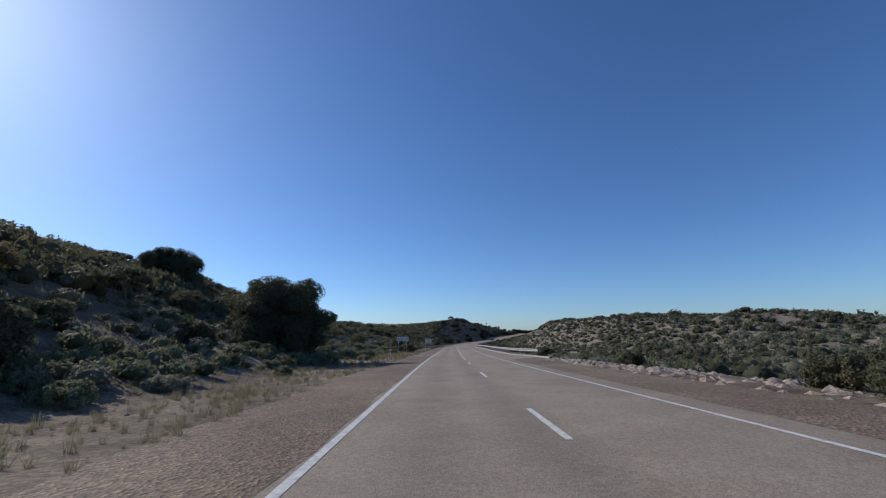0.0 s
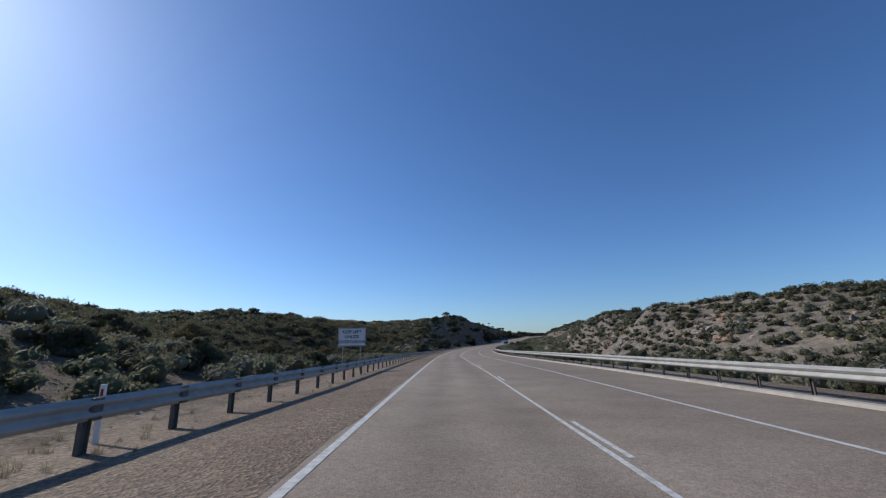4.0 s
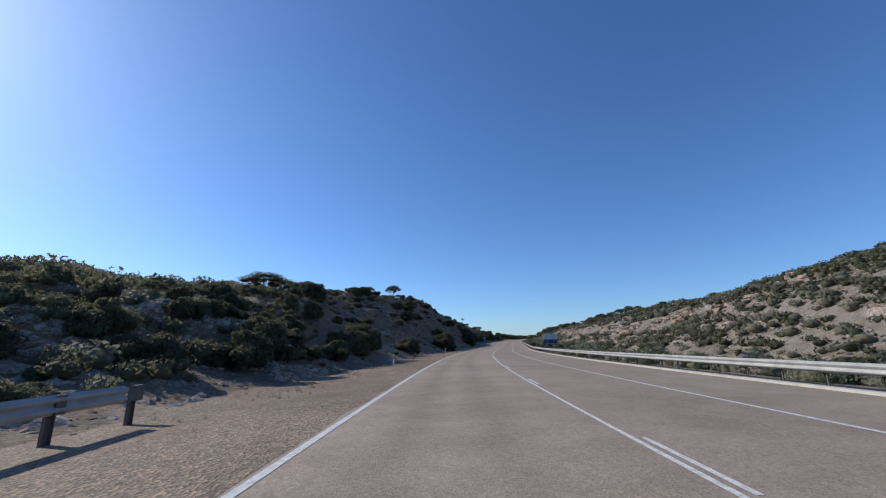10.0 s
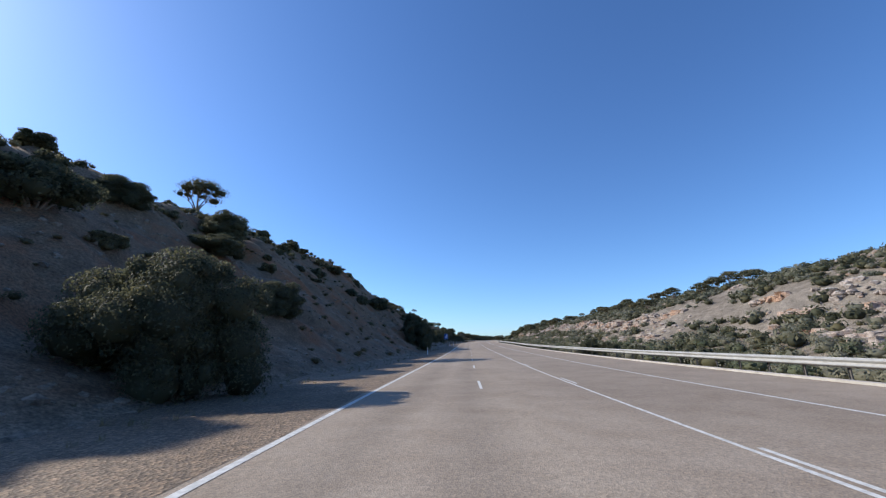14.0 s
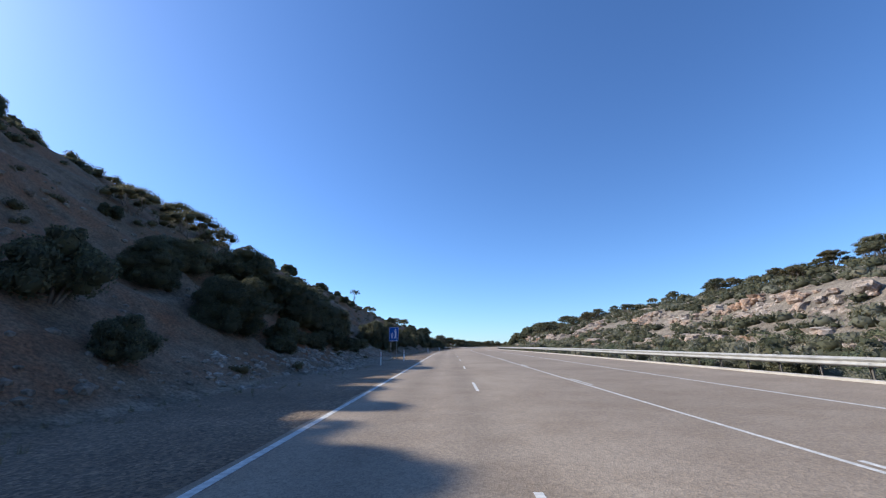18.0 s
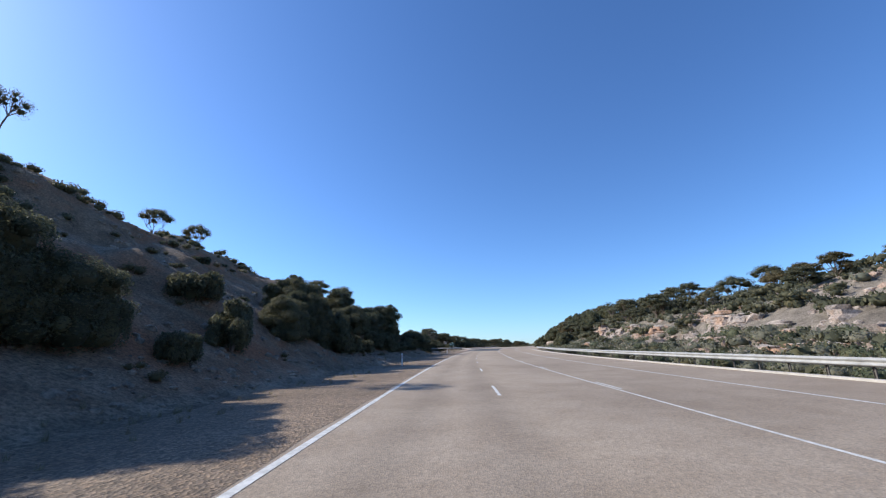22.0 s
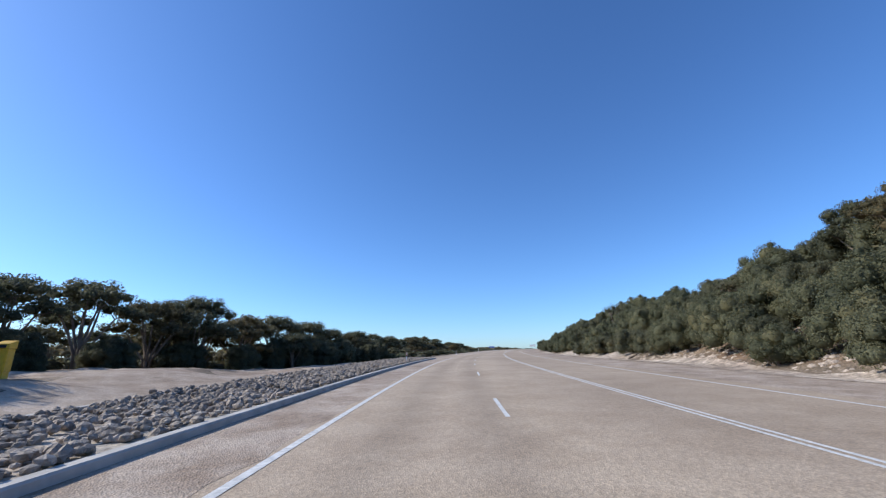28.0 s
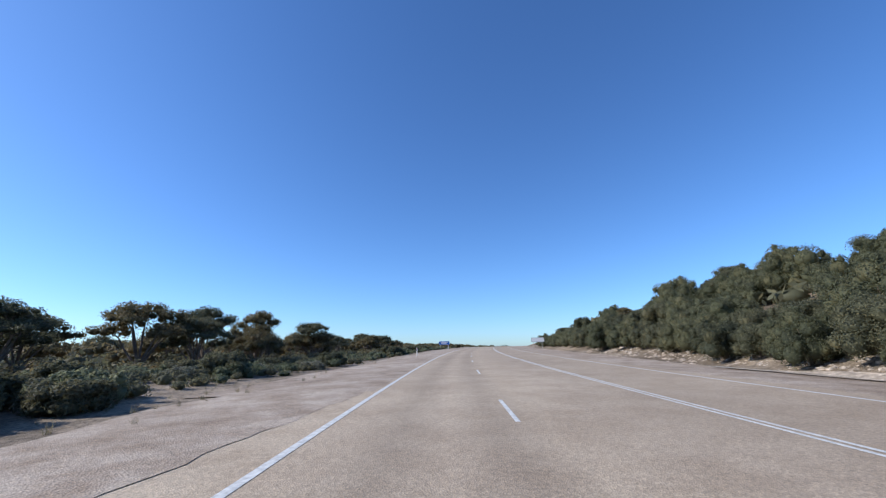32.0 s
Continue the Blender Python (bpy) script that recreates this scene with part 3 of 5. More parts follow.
# ---- plants ----
def leaf_cloud(rng, blobs, leaves_each, size, core=0.68, lat=5, lon=9):
    """Leaves on the shells of some blobs (x, y, z, rx, ry, rz), round a lumpy core; vertices and quads."""
    vs, fs, base = [], [], 0
    big = max(b[3] for b in blobs)
    for x, y, z, rx, ry, rz in blobs:
        k = max(8, int(leaves_each * (rx / big) ** 2))
        d = rng.normal(size=(k, 3))
        d /= np.linalg.norm(d, axis=1)[:, None]
        d[:, 2] = np.where((d[:, 2] < -0.2) & (rng.uniform(size=k) < 0.6), -d[:, 2], d[:, 2])
        c = np.array([x, y, z]) + d * [rx, ry, rz] * rng.uniform(core + 0.1, 1.12, (k, 1))
        seen = np.ones(k, bool)
        for other in blobs:
            if other[:3] != (x, y, z):
                seen &= (((c - other[:3]) / other[3:]) ** 2).sum(1) > 0.6
        c, d = c[seen], d[seen]
        k = len(c)
        if k == 0:
            continue
        nrm = d + rng.normal(scale=0.6, size=(k, 3))
        nrm /= np.linalg.norm(nrm, axis=1)[:, None]
        u = np.cross(nrm, rng.normal(size=(k, 3)))
        u /= np.linalg.norm(u, axis=1)[:, None]
        w = np.cross(nrm, u)
        a = size * rng.uniform(0.55, 1.4, (k, 1))
        quad = np.stack([c - u * a, c - w * a * 0.5, c + u * a, c + w * a * 0.5], 1)
        vs.append(quad.reshape(-1, 3))
        fs.append(np.arange(4 * k).reshape(-1, 4) + base)
        base += 4 * k
        if core:
            th = np.linspace(0.0, math.pi, lat + 1)[:, None]
            ph = np.linspace(0, 2 * math.pi, lon, endpoint=False)[None]
            p = np.stack([np.sin(th) * np.cos(ph), np.sin(th) * np.sin(ph), np.cos(th) + 0 * ph], -1)
            rough = 0.09 * rng.uniform(-1, 1, p.shape[:2] + (1,))
            rough[0] = rough[-1] = 0
            p = np.array([x, y, z]) + p * [rx, ry, rz] * (core + rough)
            vs.append(p.reshape(-1, 3))
            ii = np.arange((lat + 1) * lon).reshape(lat + 1, lon)
            fs.append(np.stack([ii[:-1], ii[1:], np.roll(ii[1:], -1, 1), np.roll(ii[:-1], -1, 1)], -1).reshape(-1, 4) + base)
            base += (lat + 1) * lon
    return np.concatenate(vs), np.concatenate(fs)


def tube(points, radii, sides=6):
    """A bent, tapering tube; vertices and quads."""
    vs, fs = [], []
    pts = [Vector(p) for p in points]
    for i, p in enumerate(pts):
        d = (pts[min(i + 1, len(pts) - 1)] - pts[max(i - 1, 0)]).normalized()
        a = d.orthogonal().normalized()
        b = d.cross(a)
        for k in range(sides):
            t = 2 * math.pi * k / sides
            vs.append(p + (a * math.cos(t) + b * math.sin(t)) * radii[i])
    for i in range(len(pts) - 1):
        for k in range(sides):
            fs.append((i * sides + k, i * sides + (k + 1) % sides, (i + 1) * sides + (k + 1) % sides, (i + 1) * sides + k))
    return np.array([tuple(v) for v in vs]), np.array(fs)


def joined(pieces):
    vs, fs, base = [], [], 0
    for v, f in pieces:
        vs.append(v)
        fs.append(f + base)
        base += len(v)
    return np.concatenate(vs), np.concatenate(fs)


def mallee(seed, high, spread, mat, leaves_each=90, size=0.13, clear=0.5, core=0.5, count=24):
    """A mallee tree: several bare limbs from the root that fan out to a dome of leaf clumps. Trunk and crown meshes."""
    rng = np.random.default_rng(seed)
    limbs, blobs = [], []
    lean = rng.uniform(-0.15, 0.15, 2) * spread
    for i in range(count):
        a, r = 2.4 * i + rng.uniform(-0.35, 0.35), spread * math.sqrt((i + 0.4) / count) * rng.uniform(0.78, 0.92)
        z = high * (0.9 - (0.9 - clear) * 0.75 * (r / spread) ** 2) * rng.uniform(0.93, 1.05)
        s = spread * rng.uniform(0.25, 0.37)
        blobs.append((r * math.cos(a) + lean[0], r * math.sin(a) + lean[1], z, s, s * rng.uniform(0.8, 1.2), s * rng.uniform(0.58, 0.85)))
    k = int(rng.integers(4, 7))
    for i in range(k):
        a = 2 * math.pi * i / k + rng.uniform(-0.4, 0.4)
        top = high * (clear + 0.06)
        r = spread * rng.uniform(0.3, 0.5)
        tip = (r * math.cos(a), r * math.sin(a), top)
        limbs.append(tube([(0.1 * math.cos(a), 0.1 * math.sin(a), -0.3), (tip[0] * 0.3 + rng.uniform(-0.1, 0.1), tip[1] * 0.3 + rng.uniform(-0.1, 0.1), top * 0.45), (tip[0] * 0.65, tip[1] * 0.65, top * 0.8), tip], [0.022 * high, 0.017 * high, 0.013 * high, 0.008 * high]))
        near = sorted(blobs, key=lambda b: (b[0] - tip[0] * 1.4) ** 2 + (b[1] - tip[1] * 1.4) ** 2)[:5]
        for b in near:
            m = ((tip[0] + b[0]) / 2, (tip[1] + b[1]) / 2, (top + b[2]) / 2 + 0.05)
            limbs.append(tube([tip, m, (b[0], b[1], b[2])], [0.008 * high, 0.006 * high, 0.003 * high], 5))
    tv, tf = joined(limbs)
    cv, cf = leaf_cloud(rng, blobs, leaves_each, size, core)
    return mesh_of("trunk", tv, tf, M_BARK, True), mesh_of("crown", cv, cf, mat, True)


def layered_mallee(seed, high, spread, mat, pads=10, leaves_each=300, size=0.075, low=0.36):
    """An older mallee: bare limbs that fork and each carry a flat pad of leaves, with gaps of sky between the pads."""
    rng = np.random.default_rng(seed)
    limbs, blobs = [], []
    for i in range(pads):
        a, r = 2.4 * i + rng.uniform(-0.4, 0.4), spread * (0.12 + 0.62 * math.sqrt(i / pads)) * rng.uniform(0.85, 1.1)
        z = high * (0.9 - (0.9 - low) * (i / pads) ** 1.3 * rng.uniform(0.7, 1.1))
        x, y, w = r * math.cos(a), r * math.sin(a), spread * rng.uniform(0.38, 0.52)
        for j in range(7):
            b, q = 2.4 * j, w * 0.75 * math.sqrt(j / 7)
            k = w * rng.uniform(0.34, 0.5)
            blobs.append((x + q * math.cos(b), y + q * math.sin(b), z - 0.22 * q * q / w + rng.uniform(-0.04, 0.04) * high, k, k, k * rng.uniform(0.6, 0.9)))
        fork = (x * 0.45 + rng.uniform(-0.1, 0.1), y * 0.45 + rng.uniform(-0.1, 0.1), z * 0.55)
        limbs.append(tube([(0.12 * math.cos(a), 0.12 * math.sin(a), -0.3), (x * 0.15, y * 0.15, z * 0.28), fork, (x * 0.8, y * 0.8, z * 0.86)], [0.02 * high, 0.016 * high, 0.012 * high, 0.008 * high]))
        for j in (1, 3, 5):
            b = blobs[-7 + j]
            limbs.append(tube([(x * 0.8, y * 0.8, z * 0.86), ((x * 0.8 + b[0]) / 2, (y * 0.8 + b[1]) / 2, z * 0.93), b[:3]], [0.008 * high, 0.005 * high, 0.003 * high], 5))
    tv, tf = joined(limbs)
    cv, cf = leaf_cloud(rng, blobs, leaves_each, size, 0.5)
    return mesh_of("trunk", tv, tf, M_BARK, True), mesh_of("crown", cv, cf, mat, True)


def bush(seed, high, spread, mat, leaves_each=150, size=0.1, count=11, names=("woody_base", "foliage"), skirt=False):
    """A rounded shrub or dense tree of clumps down to the ground: short stems and foliage."""
    rng = np.random.default_rng(seed)
    blobs = []
    for i in range(count):
        a, r = 2.4 * i + rng.uniform(-0.6, 0.6), spread * math.sqrt((i + 0.3) / count) * rng.uniform(0.58, 0.92)
        s = spread * rng.uniform(0.22, 0.40)
        z = high * (0.80 - 0.5 * (r / spread) ** 2) * rng.uniform(0.6, 1.08)
        blobs.append((r * math.cos(a), r * math.sin(a), z, s, s, min(s * 0.95, high * 0.3)))
        if z > high * 0.45:
            blobs.append((r * 1.1 * math.cos(a), r * 1.1 * math.sin(a), z * 0.45, s, s, min(s, high * 0.3)))
            if skirt and r > 0.35 * spread:
                blobs.append((r * 1.2 * math.cos(a), r * 1.2 * math.sin(a), high * 0.05, s * 0.9, s * 0.9, min(s, high * 0.25)))
    for b in list(blobs):
        for _ in range(2):
            d = rng.normal(size=3)
            d = d / np.linalg.norm(d) * 0.85
            k = rng.uniform(0.28, 0.48)
            if b[2] + abs(d[2]) * b[5] < high * 1.02:
                blobs.append((b[0] + d[0] * b[3], b[1] + d[1] * b[4], b[2] + abs(d[2]) * b[5], b[3] * k, b[4] * k, b[5] * k * 1.2))
    cv, cf = leaf_cloud(rng, blobs, leaves_each, size)
    stems = [tube([(0.1 * b[0], 0.1 * b[1], -0.3), (b[0] * 0.6, b[1] * 0.6, b[2] * 0.6), (b[0], b[1], b[2])], [0.03 * high, 0.02 * high, 0.008 * high], 5) for b in blobs[:8]]
    tv, tf = joined(stems)
    return mesh_of(names[0], tv, tf, M_BARK), mesh_of(names[1], cv, cf, mat, True)


def plant(kind, meshes, label, category, group):
    top = new(kind)
    tagged(top, label, category, group)
    for me in meshes:
        child(me.name.split(".")[0], me, top)
    return top


rng = np.random.default_rng(11)
HILL = "mallee trees on the hills"
TREES = [
    plant("mallee_tree", mallee(1, 5.0, 2.8, M_MALLEE, 320, 0.075, 0.36), "mallee eucalypt with an umbrella crown of grey-green leaves", "tree", HILL),
    plant("mallee_tree", mallee(2, 4.2, 2.7, M_MALLEE, 320, 0.075, 0.24), "low mallee eucalypt with a dense dull green crown", "tree", HILL),
    plant("mallee_tree", mallee(4, 4.6, 3.0, M_GREEN, 320, 0.075, 0.28), "spreading green mallee tree with a flat-topped crown", "tree", HILL),
    plant("mallee_tree", mallee(7, 4.6, 2.6, M_OLIVE, 320, 0.075, 0.3), "mallee tree with olive and rusty leaves", "tree", HILL),
]
OPEN = [
    plant("mallee_tree", mallee(3, 5.2, 2.3, M_MALLEE, 200, 0.07, 0.6, 0.3, 16), "open mallee eucalypt with thin bare limbs showing", "tree", HILL),
    plant("mallee_tree", mallee(9, 4.6, 2.5, M_MALLEE, 200, 0.07, 0.55, 0.3, 15), "wispy mallee eucalypt leaning over the cutting", "tree", HILL),
]
LAYERED = [
    plant("mallee_tree", layered_mallee(41, 6.0, 3.4, M_MALLEE), "old mallee eucalypt with flat pads of leaves on bare limbs", "tree", HILL),
    plant("mallee_tree", layered_mallee(42, 5.2, 3.2, M_OLIVE, 9), "mallee eucalypt with a layered olive crown", "tree", HILL),
    plant("mallee_tree", layered_mallee(43, 5.6, 3.0, M_GREEN, 8, 300, 0.075, 0.48), "slender mallee eucalypt with an open parasol crown", "tree", HILL),
]
DENSE = [
    plant("dense_tree", bush(21, 6.0, 3.1, M_GREEN, 3000, 0.058, 18, ("trunk", "crown"), True), "dense dark green tree leafy down to the ground", "tree", "dense trees beside the road"),
    plant("dense_tree", bush(22, 5.0, 3.2, M_GREEN, 3000, 0.058, 17, ("trunk", "crown"), True), "broad dark green tree with a rounded crown", "tree", "dense trees beside the road"),
]
SHRUB = "shrubs on the slopes"
BUSHES = [
    plant("shrub", bush(11, 1.9, 1.5, M_GREEN, 480, 0.075), "dense dark green rounded shrub", "shrub", SHRUB),
    plant("shrub", bush(12, 1.5, 1.4, M_MALLEE, 480, 0.075), "olive green shrub with small leaves", "shrub", SHRUB),
    plant("shrub", bush(14, 2.7, 1.9, M_GREEN, 650, 0.085), "tall bushy green wattle shrub", "shrub", SHRUB),
]
SALT = [
    plant("saltbush", bush(13, 0.8, 0.9, M_GREY, 240, 0.05), "low grey-green saltbush on sandy soil", "shrub", "saltbushes on the verge"),
    plant("saltbush", bush(15, 1.1, 1.2, M_SAGE, 240, 0.055), "sage green bluebush with fine leaves", "shrub", "saltbushes on the verge"),
]
WATTLE = [
    plant("wattle", bush(31, 3.8, 2.5, M_WATTLE, 1000, 0.06, 14), "tall dense grey-green coastal wattle", "shrub", "wattles on the bank"),
    plant("wattle", bush(32, 3.2, 2.4, M_WATTLE, 1000, 0.06, 14), "rounded grey-green wattle above pale rubble", "shrub", "wattles on the bank"),
    plant("wattle", bush(33, 3.4, 2.2, M_GREEN, 1000, 0.06, 14), "dense green wattle with a rounded top", "shrub", "wattles on the bank"),
]
USED = set()


def put(base, s, n, size, tall=1.0, turn=None, sink=0.1):
    h = float(land(s, n))
    m = stand(s, n, h - sink * size, rng.uniform(0, 360) if turn is None else turn) @ Matrix.Diagonal((size, size, size * tall, 1))
    if base.name not in USED:
        USED.add(base.name)
        base.matrix_basis = m
        return base
    ob = copy_thing(base, m)
    ob.matrix_basis = m
    return ob


BREADTH = {"dense_tree": (6.0, 5.6), "shrub": (3.1, 1.9), "mallee_tree": (5.8, 5.0)}  # width and height of each kind as built


def grow(some, s, n, wide, high):
    """Puts one of some plants at s, n, as wide and as high as given."""
    base = pick(some)
    w, h = BREADTH[base.name.split(".")[0]]
    put(base, s, n, wide / w, (high / h) / (wide / w))


def pick(some):
    return some[int(rng.integers(len(some)))]


# dense trees that stand by the road: where, how wide and how high
FIRST_BEND = [(37.5, -13.8, 9.8, 6.7), (53, -17, 6.0, 4.8), (45, -30, 6.6, 6.0)]
LOW_CUTTING = [(279.5, -8.8, 3.4, 2.4), (283.0, -8.8, 4.0, 2.7), (287.0, -9.0, 4.2, 2.9), (291.0, -9.2, 3.6, 2.6), (309.5, -7.6, 3.7, 2.8), (313.0, -16.2, 4.0, 1.8), (334.0, -15.1, 3.0, 1.9), (345.2, -19.3, 3.0, 1.5), (352.4, -7.2, 5.6, 5.2), (356.0, -8.4, 4.0, 3.4), (356.4, -18.3, 4.0, 2.0), (367.7, -24.9, 4.6, 2.3), (370.4, -12.2, 4.2, 2.8), (374.2, -20.6, 4.6, 2.2), (382.2, -25.4, 6.4, 3.8)]
HIGH_CUTTING = [(415.6, -17.4, 2.6, 2.4), (425.6, -7.6, 6.2, 6.4), (427.5, -7.2, 3.0, 3.4), (429.6, -9.0, 6.0, 6.6), (430.3, -17.7, 5.0, 2.9), (430.8, -29.0, 5.0, 2.0), (432.4, -8.0, 5.4, 7.2), (448.7, -10.8, 2.7, 1.8), (448.9, -8.1, 1.7, 1.1), (457.0, -14.0, 3.8, 2.4), (458.6, -10.2, 4.4, 3.2)]
ROCKFALL = [(462.0, -16.4, 5.2, 2.7), (463.2, -12.1, 5.4, 2.9), (464.6, -22.3, 4.6, 2.7), (468.7, -11.9, 5.0, 3.5), (470.4, -15.4, 5.0, 2.8), (474.5, -26.1, 3.6, 2.4), (471.0, -11.5, 4.0, 3.2), (473.2, -11.1, 4.4, 3.4), (475.6, -10.9, 4.6, 3.4), (478.6, -10.7, 5.0, 3.7), (481.4, -10.3, 3.9, 3.2), (472.8, -13.2, 5.0, 3.6), (475.8, -14.0, 5.2, 3.6), (478.2, -13.2, 5.2, 3.3), (484.4, -15.2, 5.4, 2.2), (482.6, -19.6, 5.4, 2.2), (477.8, -19.2, 4.8, 2.7), (476.0, -22.0, 4.6, 3.4), (487.0, -19.6, 4.4, 1.6), (468.0, -19.6, 5.2, 3.1), (466.0, -14.0, 5.0, 3.3)]
BEHIND_SIGN = [(499.8, -9.5, 4.4, 4.6), (502.6, -9.3, 4.6, 4.4), (507.2, -7.6, 2.2, 1.6), (510.7, -11.0, 3.2, 2.4), (512.8, -9.5, 4.6, 4.8), (515.2, -9.9, 4.6, 5.0), (518.2, -9.7, 4.6, 4.4), (521.4, -9.9, 4.2, 3.6), (525.4, -9.5, 3.4, 2.4), (528.8, -22.7, 3.0, 1.8), (530.4, -9.9, 4.6, 3.0), (534.9, -10.6, 5.4, 3.8), (533.8, -13.6, 5.6, 3.0)]
PAST_SIGN = [(537.6, -14.4, 6.0, 3.0), (538.4, -12.5, 5.2, 3.2), (540.8, -10.6, 5.0, 3.6), (543.6, -10.0, 4.2, 3.0), (544.1, -15.3, 4.8, 2.4), (547.4, -8.3, 1.8, 1.6), (551.4, -8.6, 2.0, 1.7), (553.2, -11.9, 3.2, 2.2), (560.0, -10.0, 4.2, 2.9), (563.5, -10.2, 4.2, 4.0), (567.4, -9.6, 4.4, 3.9), (566.4, -12.4, 4.6, 4.0), (570.0, -8.6, 3.0, 2.4), (573.5, -8.2, 3.0, 1.8), (578.7, -15.2, 3.4, 1.8), (581.9, -12.2, 4.8, 3.8)]
LAST_BANK = [(583.6, -8.6, 4.0, 2.3), (587.0, -15.5, 5.2, 3.8), (591.0, -12.5, 4.4, 3.2), (595.3, -13.2, 4.6, 3.6), (600.2, -15.8, 6.2, 3.9), (603.6, -11.8, 3.8, 2.6), (607.7, -14.4, 6.2, 4.3), (608.8, -9.4, 4.8, 3.0), (613, -9.8, 4.6, 3.2), (619, -9.8, 4.6, 3.4), (627, -10.7, 4.8, 3.8), (636, -12.5, 5.4, 4.6), (640, -14.5, 4.8, 4.2)]
GULLY_END = [(643, -17.5, 5.4, 5.6), (648, -19, 5.7, 5.8), (653, -20.5, 5.4, 5.6), (658, -22, 5.4, 5.0), (663, -24, 5.7, 5.0), (669, -25, 5.4, 4.6), (655, -17, 3.0, 2.2), (660, -18.5, 3.0, 2.2), (650, -16.2, 2.7, 2.0)]
for stretch in (FIRST_BEND, LOW_CUTTING, HIGH_CUTTING, ROCKFALL, BEHIND_SIGN, PAST_SIGN, LAST_BANK, GULLY_END):
    for s, n, wide, high in stretch:
        grow(DENSE + TREES[1:3] if n < -12 and 440 < s < 500 else DENSE if high > 2.5 or wide > 4.5 else BUSHES, s, n, wide, high)
for s in np.arange(463.0, 484.0, 1.7):
    put(pick(BUSHES), s + rng.uniform(-0.6, 0.6), -8.4 - rng.uniform(0, 1.2), rng.uniform(0.55, 0.95), rng.uniform(0.8, 1.0))
for s in np.arange(584.0, 606.0, 1.9):
    put(pick(BUSHES), s + rng.uniform(-0.7, 0.7), -8.0 - rng.uniform(0, 2.4), rng.uniform(0.5, 0.95), rng.uniform(0.7, 0.95))
# shrubs on the face of the cutting, more of them towards its crest
for i in range(64):
    s = rng.uniform(262, 640)
    toe, crest = float(cut(L_TOE, s)), float(cut(L_CREST, s))
    put(pick(BUSHES), s, -(toe + 1.2 + (crest - toe - 1.5) * rng.uniform() ** 0.6), rng.uniform(0.25, 0.85), rng.uniform(0.7, 1.0))
# trees and bushes along its crest, in loose groups
for s in np.arange(262, 628, 2.2):
    n = -float(cut(L_CREST, s))
    if cells(s / 9.0, 0.0 * s, 31) > -0.15:
        kind, size = [(OPEN, 0.5), (TREES, 0.5), (BUSHES, 1.0), (DENSE, 0.42)][int(rng.choice(4, p=[0.03, 0.25, 0.37, 0.35]))]
        put(pick(kind), s + rng.uniform(-1.5, 1.5), n + rng.uniform(-5.0, 0.5), size * rng.uniform(0.6, 1.15), rng.uniform(0.65, 0.9))
    if rng.uniform() < 0.25:
        put(pick(BUSHES), s + rng.uniform(-1.5, 1.5), n + rng.uniform(-2.5, 3.0), rng.uniform(0.4, 1.0), rng.uniform(0.6, 0.9))
for s, n, wide, high in [(286.0, -19.8, 5.6, 3.0), (291.5, -20.8, 4.4, 2.5), (298.5, -21.8, 2.6, 2.6), (304.5, -23.1, 4.6, 3.8), (310.5, -24.4, 3.0, 2.5), (339.5, -29.1, 2.9, 2.6), (343.5, -29.6, 3.8, 2.9), (353.0, -30.6, 3.7, 2.8), (358.5, -30.9, 3.1, 3.4), (386.5, -32.3, 6.4, 5.0), (566.5, -26.7, 3.2, 2.9), (572.0, -26.4, 3.1, 2.8), (592.0, -24.7, 3.1, 2.8), (598.5, -24.0, 4.6, 3.4), (607.0, -23.0, 4.8, 4.2)]:
    grow(TREES[:3] if high > 4.1 or s < 292 else TREES[1:2] + DENSE, s, n, wide, high)
grow(OPEN, 553.6, -27.4, 3.8, 5.2)
# mallees on the near hill and in the gully
for i in range(44):
    s, n = rng.uniform(6, 255), rng.uniform(-42, -14)
    put(pick(TREES), s, n, rng.uniform(0.4, 0.68), 0.95)
for i in range(34):
    put(pick(TREES), rng.uniform(190, 262), rng.uniform(-52, -30), rng.uniform(0.55, 0.85), 0.95)
# shrubs by the shoulder before the rail
for s, n, size in [(25.5, -14.0, 0.75), (31, -12.0, 0.6), (12, -13, 1.0), (18, -17, 1.1), (38, -11.5, 0.8), (83.5, -6.9, 1.25), (87.5, -9.4, 0.9), (97, -10.5, 0.9), (106, -10, 1.1), (8, -11, 0.9), (162, -12, 1.0), (164.5, -11.2, 0.9)]:
    put(pick(BUSHES), s, n, size, rng.uniform(0.8, 1.0))
for s, n, size in [(60, -11, 1.2), (62.5, -13.5, 1.5), (66, -13, 1.4), (70, -10.5, 1.2), (73.5, -12.5, 1.5), (57, -9.5, 0.9)]:
    put(pick(SALT), s, n, size)
for i in range(60):
    put(pick(SALT), rng.uniform(2, 110), -rng.uniform(7.4, 13.0), rng.uniform(0.5, 1.0))
for i in range(24):
    put(pick(BUSHES), rng.uniform(105, 262), -rng.uniform(7.0, 22.0), rng.uniform(0.6, 1.2), rng.uniform(0.7, 1.0))
for s, n, size in [(262, -8.2, 1.0), (266, -9.5, 1.2), (264, -13, 1.1), (270, -8.0, 0.9), (258, -10, 1.2), (254, -13, 1.3), (275, -12, 1.0), (269, -16, 1.2), (251, -9, 1.0), (247, -12, 1.2), (281, -9.5, 0.8), (285, -14, 0.9)]:
    put(pick(BUSHES), s, n, size * 0.82, rng.uniform(0.8, 1.0))
